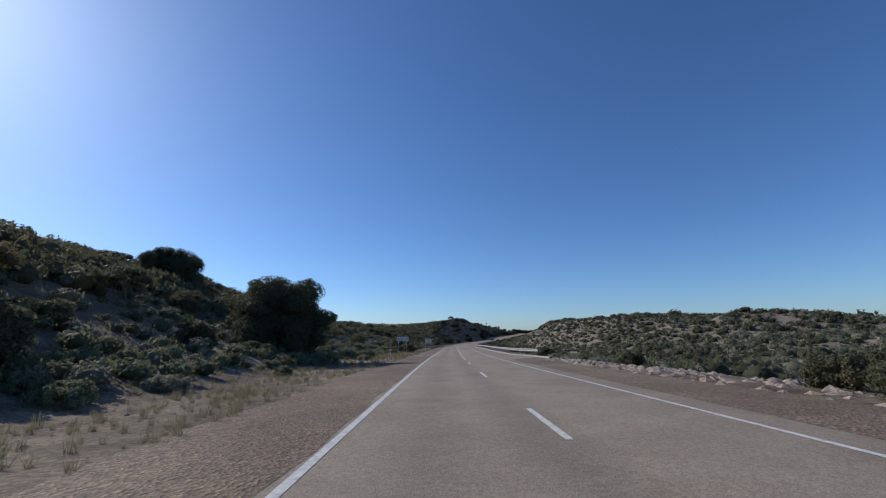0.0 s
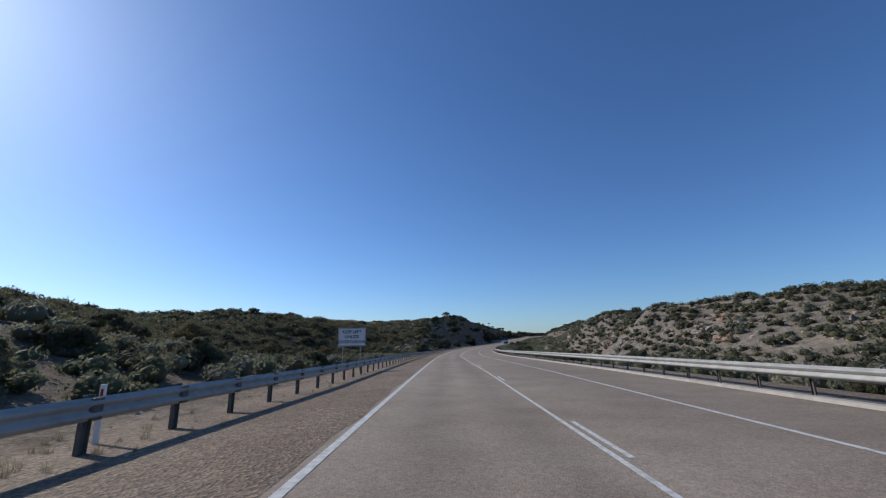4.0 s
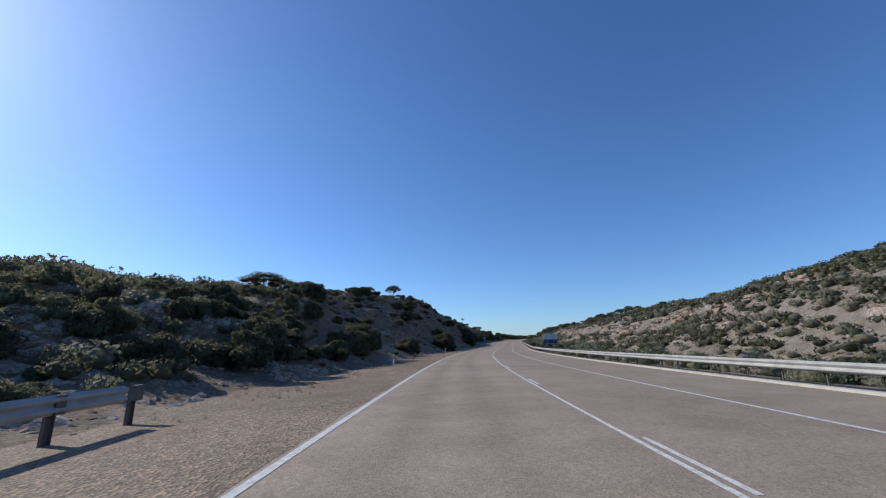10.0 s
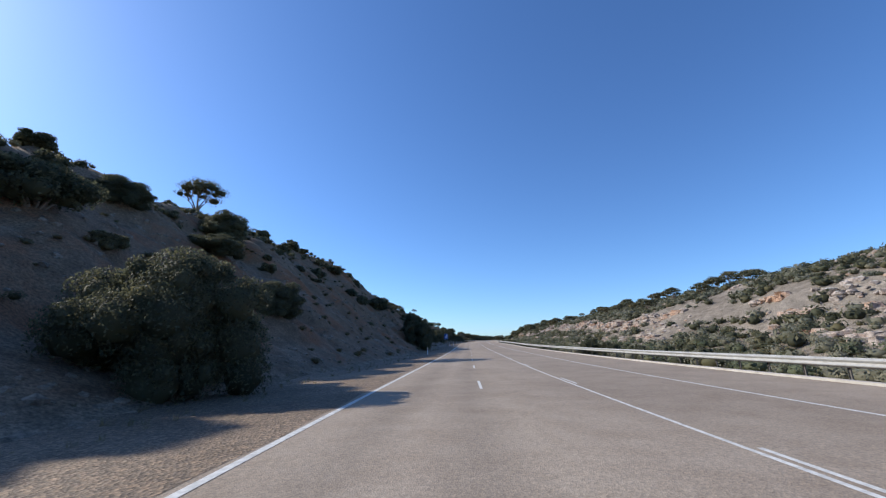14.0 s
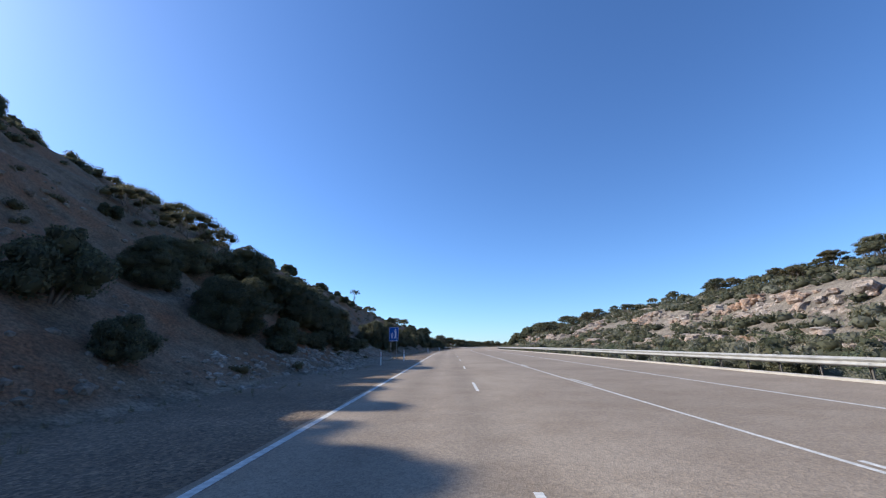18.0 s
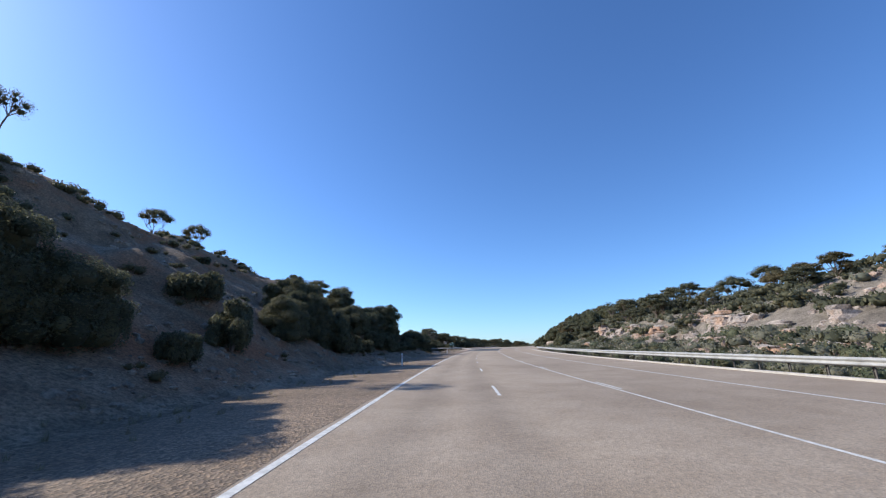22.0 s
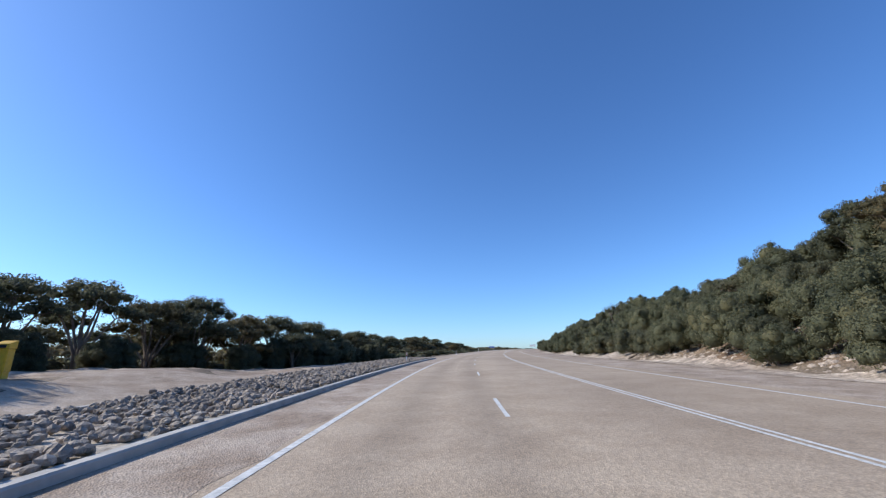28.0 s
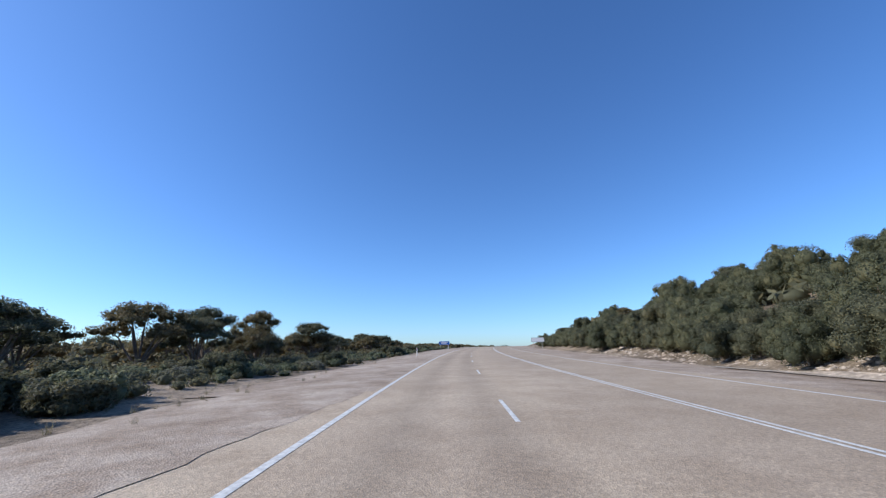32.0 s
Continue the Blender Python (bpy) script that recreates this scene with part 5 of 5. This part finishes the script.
def sign(kind, label, width, high, low, posts, face, border, m, back=None):
    """A board on round posts; it faces -y."""
    top = new(kind)
    tagged(top, label, "road sign")
    board = part("board", box(bmesh.new(), -width / 2, width / 2, -0.004, 0.004, low, low + high, 0.002), back or M_ALLOY, top)
    part("face", box(bmesh.new(), -width / 2 + 0.005, width / 2 - 0.005, -0.009, -0.005, low + 0.005, low + high - 0.005), face, board)
    if border is not None:
        t, e = 0.022, 0.03
        bm = bmesh.new()
        for x0, x1, z0, z1 in ((-width / 2 + e, width / 2 - e, low + e, low + e + t), (-width / 2 + e, width / 2 - e, low + high - e - t, low + high - e), (-width / 2 + e, -width / 2 + e + t, low + e + t, low + high - e - t), (width / 2 - e - t, width / 2 - e, low + e + t, low + high - e - t)):
            box(bm, x0, x1, -0.0125, -0.0095, z0, z1)
        part("border", bm, border, board)
    for x in posts:
        pipe("post", x, -0.4, low + high - 0.05, 0.032, M_STEEL, top, 0.045)
    for z in (low + 0.15, low + high - 0.15):
        part("bracket", box(bmesh.new(), -width / 2 + 0.08, width / 2 - 0.08, 0.005, 0.03, z - 0.02, z + 0.02), M_ALLOY, board)
    top.matrix_basis = m
    return top, board


pass_sign, board = sign("place_sign", "white board lettered in black on two steel posts", 2.15, 0.74, 2.25, (-0.72, 0.72), M_WHITE, M_BLACK, stand(71.6, -6.2, float(land(71.6, -6.2)), 4))
lettering("EUCLA PASS", 0.36, board, 0, 2.61, -0.0125, M_BLACK)
keep_sign, board = sign("keep_left_sign", "white regulatory board with black words on two posts", 1.9, 1.25, 1.75, (-0.6, 0.6), M_WHITE, M_BLACK, stand(125.0, -4.9, float(land(125, -4.9)), 4))
for i, word in enumerate(("KEEP LEFT", "UNLESS", "OVERTAKING")):
    lettering(word, 0.29, board, 0, 2.72 - 0.34 * i, -0.0125, M_BLACK)
litter_sign, board = sign("litter_sign", "blue board with a white litter pictogram on two posts", 1.4, 1.95, 2.2, (-0.4, 0.4), M_BLUE, M_WHITE, stand(492.6, -5.2, float(land(492.6, -5.2)), -11))
lettering("KEEP THE SCENE CLEAN", 0.1, board, 0, 2.33, -0.0125, M_WHITE)
bm = bmesh.new()
for outline in ([(0.0, 3.52), (0.02, 3.6), (0.2, 3.66), (0.36, 3.6), (0.4, 3.3), (0.36, 2.95), (0.18, 2.95), (0.17, 3.5), (0.1, 3.54)], [(0.17, 2.96), (0.35, 2.96), (0.40, 2.55), (0.32, 2.55), (0.25, 2.8), (0.14, 2.55), (0.06, 2.55)]):
    front = [bm.verts.new((x, -0.014, z)) for x, z in outline]
    back = [bm.verts.new((x, -0.0095, z)) for x, z in outline]
    bm.faces.new(front)
    for i in range(len(front)):
        bm.faces.new((front[i - 1], back[i - 1], back[i], front[i]))
bmesh.ops.create_cone(bm, cap_ends=True, segments=16, radius1=0.1, radius2=0.1, depth=0.004, matrix=Matrix.Translation((0.26, -0.012, 3.79)) @ Matrix.Rotation(radians(90), 4, "X"))
part("pictogram", bm, M_WHITE, board, "plain white pictogram shapes")
for i in range(6):
    part("bin_bar", box(bmesh.new(), -0.42 + 0.014 * i, -0.06 - 0.014 * i, -0.014, -0.0095, 3.12 - 0.1 * i, 3.19 - 0.1 * i), M_WHITE, board)
part("litter_shape", box(bmesh.new(), -0.3, -0.12, -0.014, -0.0095, 3.24, 3.4, 0.02), M_WHITE, board)
back_sign, board = sign("rest_area_sign", "back of an alloy road sign, pale above and blue below", 2.5, 1.95, 1.5, (-0.58, 0.58), M_ALLOY, None, stand(320.0, 17.4, -0.1, 186))
part("lower_panel", box(bmesh.new(), -1.248, 1.248, 0.0045, 0.0048, 1.502, 2.4), M_NAVY, board, "dark blue lower panel")
turn_sign, board = sign("direction_sign", "small green direction board on two posts", 1.15, 0.5, 1.55, (-0.4, 0.4), M_GREENBOARD, M_WHITE, stand(630.0, -3.9, float(land(630, -3.9)), 0))
bm = bmesh.new()
box(bm, -0.4, 0.1, -0.014, -0.0095, 1.76, 1.86)
box(bm, 0.2, 0.4, -0.014, -0.0095, 1.78, 1.84)
part("lettering", bm, M_WHITE, board, "white bars of writing")
far_sign, board = sign("direction_sign", "blue direction board far along the road", 2.6, 0.8, 1.2, (-0.9, 0.9), M_BLUE, M_WHITE, stand(873.0, -4.5, float(land(873, -4.5)), 0))
bm = bmesh.new()
box(bm, -0.9, 0.9, -0.014, -0.0095, 1.66, 1.78)
box(bm, -0.7, 0.6, -0.014, -0.0095, 1.42, 1.54)
part("lettering", bm, M_WHITE, board, "white bars of writing")
far_sign2, board = sign("direction_sign", "white board on two posts beyond the far bank", 2.4, 0.8, 1.4, (-0.8, 0.8), M_WHITE, M_BLACK, stand(852.0, 15.5, float(land(852, 15.5)), 0))


def guide_post():
    top = new("guide_post")
    tagged(top, "white plastic guide post with a reflector beside the road", "guide post", "white guide posts")
    body = part("body", box(bmesh.new(), -0.055, 0.055, -0.02, 0.02, -0.2, 1.02, 0.008), M_WHITE, top)
    part("reflector", box(bmesh.new(), -0.022, 0.022, -0.026, -0.0205, 0.72, 0.94), M_RED, body, "red strip reflector")
    part("band", box(bmesh.new(), -0.0565, 0.0565, -0.0215, 0.0215, 0.66, 0.70), M_BLACK, body, "black band")
    return top


first_post = guide_post()
for i, (s, n) in enumerate([(49.9, -5.0), (104.2, -4.4), (274.2, -2.8), (324.5, -2.9), (400, -2.9), (467.9, -2.8), (476.0, -1.9), (530, -2.8), (567, -2.8), (611, -2.6), (719.5, -3.4), (773.7, -3.3), (825.5, -3.2), (870, -3.2)]):
    m = stand(s, n, float(land(s, n, False)), 0) @ Matrix.Rotation(radians(0.6 * ((i * 37 % 7) - 3)), 4, "Y")
    if i == 0:
        first_post.matrix_basis = m
    else:
        copy_thing(first_post, m)

# ---- the turn-out: fresh seal, gravel, rock-filled island, bin ----
s_p = np.arange(634, 666.85, 0.2)
ragged = 0.22 * np.array([noise.noise(Vector((p * 1.1, 3.0, 0))) for p in s_p]) + 0.2 * np.array([noise.noise(Vector((p * 3.7, 9.0, 0))) for p in s_p])
patch_edge = np.interp(s_p, [634, 640, 654, 658, 661, 667], [-0.3, -1.4, -1.35, -0.85, -0.25, -0.3]) + ragged
v, q = strip(s_p, patch_edge, centre(s_p) - 0.12 - 0.2 * smooth(656, 666.8, s_p), 0.012)
tagged(new("seal_patch", mesh_of("seal_patch", v, q, M_FRESH)), "fresh dark grey seal patch across the lanes", "road patch", kind="structure")
s_p = np.array([650.4, 651.5, 653.6, 654.8])
v, q = strip(s_p, np.array([9.6, 8.8, 8.8, 10.2]), np.array([10.2, 12.0, 12.2, 11.0]), 0.003)
tagged(new("seal_patch", mesh_of("seal_patch", v, q, M_FRESH)), "small dark seal patch in the oncoming lane", "road patch", kind="structure")
s_g = np.arange(636.0, 790.0, 0.5)
edge_out = np.interp(s_g, [636, 648, 651, 653, 657, 661, 664, 668, 674, 679, 690, 712, 726, 738, 748, 758, 775, 790], [4.6, 6.4, 4.6, 3.8, 4.9, 6.6, 9.2, 12.2, 16.0, 18.6, 21, 22.5, 20.0, 14.5, 9.5, 7.0, 5.2, 5.0]) + np.where(s_g > 676, 1.0, 0.3) * (0.5 * np.sin(s_g / 3.1) + 0.3 * np.sin(s_g / 1.3))
inner_out = np.interp(s_g, [636, 640, 656, 660, 666, 738, 743, 770, 789], [0.2, 1.0, 0.95, 0.3, 0.2, 0.2, 2.15, 2.15, 0.3]) + 0.06 * np.sin(s_g * 1.9) + 0.05 * np.sin(s_g * 4.3)
sheet("turn_out", s_g, [-edge_out * f - inner_out * (1 - f) for f in (1.0, 0.9, 0.8, 0.7, 0.6, 0.5, 0.4, 0.3, 0.2, 0.1, 0.0)], 0.03 * smooth(634, 638, s_g), M_PALE, "pale compacted gravel of a roadside turn-out", "turn-out", 0.0035)


def island_edge(s):
    """Half-rounded ends of the island between its two kerb lines."""
    a, b = smooth(674.0, 677.6, s), 1 - smooth(734.2, 737.5, s)
    t = np.sqrt(np.clip(np.minimum(a, b), 0, 1))
    mid_n, half = -4.6, 2.55
    return mid_n - half * t, mid_n + half * t


island = new("traffic_island")
tagged(island, "kerbed island filled with loose grey rocks", "traffic island", kind="structure")
s_i = np.concatenate([np.linspace(674, 679, 12), np.linspace(680.5, 732, 26), np.linspace(733, 737.5, 12)])
out_l, out_r = island_edge(s_i)
ring_s = np.concatenate([s_i, s_i[::-1]])
ring_n = np.concatenate([out_r, out_l[::-1]])
centre_s, centre_n = 705.0, -4.6
kerb_rows = []
for inset, up in ((0.0, -0.1), (0.02, 0.09), (0.05, 0.12), (0.24, 0.12), (0.27, 0.02)):
    dn = np.sign(centre_n - ring_n) * np.minimum(inset, abs(centre_n - ring_n))
    ds = np.where(ring_s < 679, inset, np.where(ring_s > 733, -inset, 0.0)) * 0.8
    kerb_rows.append(on(ring_s + ds, ring_n + dn, up + 0.02))
k = len(ring_s)
v = np.concatenate(kerb_rows)
q = np.concatenate([np.stack([np.arange(k) + r * k, np.roll(np.arange(k), -1) + r * k, np.roll(np.arange(k), -1) + (r + 1) * k, np.arange(k) + (r + 1) * k], -1) for r in range(4)])
child("kerb", mesh_of("kerb", v, q, M_KERB, False), island, None, "pale concrete kerb round the island")
ROCK_MESH = [mesh_of("rock", *stone(300 + i), M_ISLANDROCK) for i in range(8)]


def inside_island(s, n, gap=0.35):
    lo, hi = island_edge(s)
    return (n > lo + gap) & (n < hi - gap)


count = 0
loose = []
while count < 300:
    s, n = rng.uniform(690, 724), rng.uniform(-7.2, -2.0)
    if inside_island(s, n) and s > 680.2:
        r = rng.uniform(0.08, 0.16)
        m = stand(s, n, 0.12 + rng.uniform(0, 0.16), rng.uniform(0, 360)) @ Matrix.Rotation(rng.uniform(-0.5, 0.5), 4, "X") @ Matrix.Diagonal((r, r * rng.uniform(0.7, 1.1), r * rng.uniform(0.8, 1.2), 1))
        child("rock", ROCK_MESH[count % 8], island, m)
        count += 1
spots = spread(7000, (680.2, 734.4), (-7.2, -2.0), (0.06, 0.14), inside_island)
vs, fs, base_i = [], [], 0
for i, (s, n, r) in enumerate(spots):
    vv, ff = stone(300 + i % 8)
    a = rng.uniform(0, 6.28)
    rot = np.array([[math.cos(a), -math.sin(a), 0], [math.sin(a), math.cos(a), 0], [0, 0, 1]])
    vs.append(vv @ rot.T * r + on(s, n, 0.12 + 0.1 * rng.uniform()))
    fs.append(ff + base_i)
    base_i += len(vv)
heap = new("rock_fill", mesh_of("rock_fill", np.concatenate(vs), np.concatenate(fs), M_ISLANDROCK))
heap.parent = island
tagged(heap, "loose grey rocks filling the island", kind="stuff")
s_f = np.linspace(675, 736.6, 40)
lo, hi = island_edge(s_f)
v, q = strip(s_f, lo + 0.2, hi - 0.2, 0.11)
child("bed", mesh_of("bed", v, q, M_ISLANDROCK), island)

for s0, s1 in ((674.6, 680.0), (734.6, 736.9)):
    s_f = np.linspace(s0, s1, 12)
    lo, hi = island_edge(s_f)
    v, q = strip(s_f, lo + 0.2, hi - 0.2, 0.144)
    child("apron", mesh_of("apron", v, q, M_KERB), island, None, "flat concrete apron at the island's end")

bin_top = new("litter_bin")
tagged(bin_top, "yellow metal litter bin on a stand beside the turn-out", "litter bin")
body = part("body", box(bmesh.new(), -0.24, 0.24, -0.24, 0.24, 0.22, 1.05, 0.03), M_YELLOW, bin_top)
bm = box(bmesh.new(), -0.26, 0.26, -0.26, 0.26, 1.052, 1.24, 0.02)
for v in bm.verts:
    if v.co.z > 1.15 and v.co.y > 0:
        v.co.z += 0.12
lid = part("lid", bm, M_YELLOW, body, "sloping yellow lid")
part("opening", box(bmesh.new(), -0.16, 0.16, -0.268, -0.262, 1.08, 1.2), M_BLACK, lid, "dark opening")
for x in (-0.18, 0.18):
    part("leg", box(bmesh.new(), x - 0.03, x + 0.03, -0.2, 0.2, -0.1, 0.219), M_YELLOW, bin_top)
bin_top.matrix_basis = stand(694.2, -16.6, float(land(694.2, -16.6, False)) + 0.06, 20) @ Matrix.Diagonal((1, 1, 1.15, 1))

# pale limestone bank across the road
s_b = np.arange(646.0, 800.0, 2.0)
fade = np.clip(np.minimum(s_b - 646, 800 - s_b) / 8.0, 0.05, 1)
open_ = np.max([smooth(a - 4, a, s_b) * (1 - smooth(b, b + 4, s_b)) for a, b, c in BARE], 0)
top_n = 17.2 + (1.6 + 7.5 * open_ + 0.5 * np.sin(s_b / 3.7)) * fade
sheet("bank", s_b, [16.9 + 0.5 * np.sin(s_b / 4.0) + (top_n - 17.2) * f for f in np.linspace(0, 1, 9)], 0.07, M_PALESTONE, "pale limestone bank cut above the road", "bank")

# rail across the mouth of the gully, bent back at its end
def bent_rail(corners, label):
    """A rail through corners (s, n), its face to the right of the way it runs."""
    along = np.linspace(0, len(corners) - 1, 8 * len(corners))
    cs, cn = (np.interp(along, range(len(corners)), [c[k] for c in corners]) for k in (0, 1))
    soft = np.ones(7) / 7
    cs, cn = (np.concatenate([v[:3], np.convolve(v, soft, "valid"), v[-3:]]) for v in (cs, cn))
    line = on(cs, cn, 0.0)
    way = np.gradient(line[:, :2], axis=0)
    way /= np.linalg.norm(way, axis=1)[:, None]
    out = np.stack([way[:, 1], -way[:, 0], 0 * way[:, 0]], -1)
    rail = tagged(new("guard_rail"), label, "guard rail", "roadside guard rails")
    k = len(line)
    for i in range(0, k - 1, 12):
        some = slice(i, min(i + 13, k))
        rows = [line[some] + out[some] * (x + back) + [0, 0, 0.42 + z] for back in (0.0, -0.006) for x, z in DEEP_WAVE]
        m, r = len(rows[0]), len(DEEP_WAVE)
        quads = [(b + j) * m + np.stack([np.arange(m - 1), np.arange(m - 1) + m, np.arange(m - 1) + m + 1, np.arange(m - 1) + 1], -1) for b in (0, r) for j in range(r - 1)]
        child("rail_panel", mesh_of("rail_panel", np.concatenate(rows), np.concatenate(quads), M_STEEL, True), rail)
    gone = np.concatenate([[0], np.cumsum(np.linalg.norm(np.diff(line[:, :2], axis=0), axis=1))])
    for d in np.arange(0.4, gone[-1], 2.0):
        i = int(np.searchsorted(gone, d))
        p = line[i] - out[i] * 0.15
        child("post", WIDE_POST, rail, Matrix.Translation(Vector(p)) @ Matrix.Rotation(math.atan2(out[i][1], out[i][0]) + math.pi / 2, 4, "Z"))
    return rail


bent_rail([(653.6, -16.0), (652.2, -11.5), (651.2, -8.0), (651.2, -5.6), (652.4, -4.2), (655.0, -4.6), (658.0, -6.4)], "short galvanised guard rail bent round the mouth of a gully")
for s, n, wide, high in [(655.5, -11.5, 3.6, 2.4), (654.6, -8.4, 2.6, 1.5), (657.5, -9.0, 3.2, 1.7), (659.5, -12.0, 4.0, 2.6), (655.0, -14.8, 4.6, 3.2), (662.0, -13.6, 3.4, 2.0), (664.5, -15.0, 3.6, 2.4), (668.5, -15.6, 3.6, 2.2), (661.0, -9.6, 2.2, 1.0)]:
    grow(BUSHES if high < 2.3 else DENSE, s, n, wide, high)

# the heaped rim of the gully, earth pushed up with stones
RIM = [(649.0, -8.6), (649.6, -6.6), (650.6, -4.6), (653.0, -3.4), (657.0, -4.4), (661.0, -6.2), (664.2, -8.9), (668.0, -11.9), (673.8, -15.7), (677.0, -18.2)]
t_r = np.linspace(0, len(RIM) - 1, 150)
rim_s, rim_n = (np.interp(t_r, range(len(RIM)), [c[k] for c in RIM]) for k in (0, 1))
rim_s, rim_n = (np.concatenate([v[:4], np.convolve(v, np.ones(9) / 9, "valid"), v[-4:]]) for v in (rim_s, rim_n))
way = np.stack([np.gradient(rim_s), np.gradient(rim_n)], -1)
way /= np.linalg.norm(way, axis=1)[:, None]
rows = []
tallest = np.interp(t_r, [0, 2, 4, 5.5, 6.5, 7.5, 9], [0.25, 0.32, 0.38, 0.6, 0.95, 0.8, 0.3])
for out, up in ((-0.35, -0.05), (0.0, 0.1), (0.35, 0.45), (0.8, 0.8), (1.3, 1.0), (2.0, 1.0), (3.0, 0.9), (4.2, 0.35), (5.2, -0.3)):
    p, n = rim_s + way[:, 1] * out, rim_n - way[:, 0] * out
    lump = np.array([0.55 * noise.noise(Vector((a * 0.9, b * 0.9, 0))) + 0.3 * noise.noise(Vector((a * 2.6, b * 2.6, 4))) for a, b in zip(p, n)])
    rows.append(on(p, n, land(p, n, False) + tallest * up * (1 + 0.7 * lump) + 0.12 * lump * (up > 0.05) + 0.02))
k = len(t_r)
q = np.concatenate([np.stack([np.arange(k - 1) + r * k, np.arange(k - 1) + r * k + 1, np.arange(k - 1) + (r + 1) * k + 1, np.arange(k - 1) + (r + 1) * k], -1) for r in range(len(rows) - 1)])
tagged(new("earth_berm", mesh_of("earth_berm", np.concatenate(rows), q, M_LAND, True)), "heaped brown earth round the rim of the gully", "berm", kind="structure")
heaped = []
for i in range(420):
    j = int(rng.integers(k))
    r = int(rng.integers(1, 7))
    heaped.append(np.concatenate([rows[r][j] + rng.normal(0, 0.12, 3) * [1, 1, 0], [rng.uniform(0.03, 0.14)]]))
vs, fs, base_i = [], [], 0
for i, (x, y, z, r) in enumerate(heaped):
    vv, ff = stone(300 + i % 8)
    vs.append(vv * r + [x, y, z])
    fs.append(ff + base_i)
    base_i += len(vv)
tagged(new("rim_stones", mesh_of("rim_stones", np.concatenate(vs), np.concatenate(fs), M_CUTSTONE)), "brown stones in the heaped earth of the gully rim", "rock", kind="stuff")

# white boulder beside it
big = new("boulder", mesh_of("boulder", *boulder(401), M_PALESTONE))
tagged(big, "tall pale limestone boulder at the edge of the scrub", "boulder")
big.matrix_basis = stand(666.2, -12.0, 1.75, 20) @ Matrix.Diagonal((0.66, 0.6, 1.95, 1))


# ---- a dead tree ----
def dead_limb(r, turn):
    """One twisted limb from the root with its twigs."""
    pieces = []

    def grow(p, way, length, radius, depth):
        middle = p + way * length * 0.5 + Vector(r.normal(size=3)) * length * 0.06
        pieces.append(tube([tuple(p), tuple(middle), tuple(p + way * length)], [radius, radius * 0.8, radius * 0.55], 5))
        if depth == 0:
            return
        for _ in range(3):
            fork = (way + Vector(r.normal(size=3)) * 0.55 + Vector((0, 0, 0.12))).normalized()
            grow(p + way * length * r.uniform(0.55, 1.0), fork, length * r.uniform(0.55, 0.8), radius * 0.55, depth - 1)

    grow(Vector((0, 0, -0.2)), Vector((0.6 * math.cos(turn), 0.6 * math.sin(turn), 1)).normalized(), 2.3, 0.12, 5)
    return joined(pieces)


dead = new("dead_tree")
tagged(dead, "bare dead tree with grey twisted branches", "tree")
r = np.random.default_rng(5)
for i in range(4):
    v, f = dead_limb(r, 1.57 * i + r.uniform(-0.4, 0.4))
    child("limb", mesh_of("limb", v, f, M_DEAD, True), dead)
dead.matrix_basis = stand(663.8, -18.3, float(land(663.8, -18.3, False)), 0) @ Matrix.Diagonal((1.4, 1.4, 1.3, 1))

# ---- scrub on the far hills, thin towards the horizon ----
outer = np.concatenate([spread(1500, (-120, 640), (-228, -92), (1.6, 3.2), lambda s, n: cells(s / 30.0, n / 30.0, 51) > -0.5), spread(1500, (-120, 660), (95, 228), (1.6, 3.2), lambda s, n: cells(s / 30.0, n / 30.0, 52) > -0.5), spread(700, (960, 1380), (-200, -20), (1.8, 3.2)), spread(700, (960, 1380), (30, 200), (1.8, 3.2)), spread(500, (-380, -20), (-200, -14), (1.6, 3.0)), spread(400, (-380, -20), (24, 200), (1.6, 3.0))])
stuff("scrub", outer[::2], CLUMPS, M_MALLEE, "dull green mallee scrub scattered over the far hills", "scrub")
stuff("scrub", outer[1::2], CLUMPS, M_OLIVE, "olive mallee scrub scattered over the far hills", "scrub")
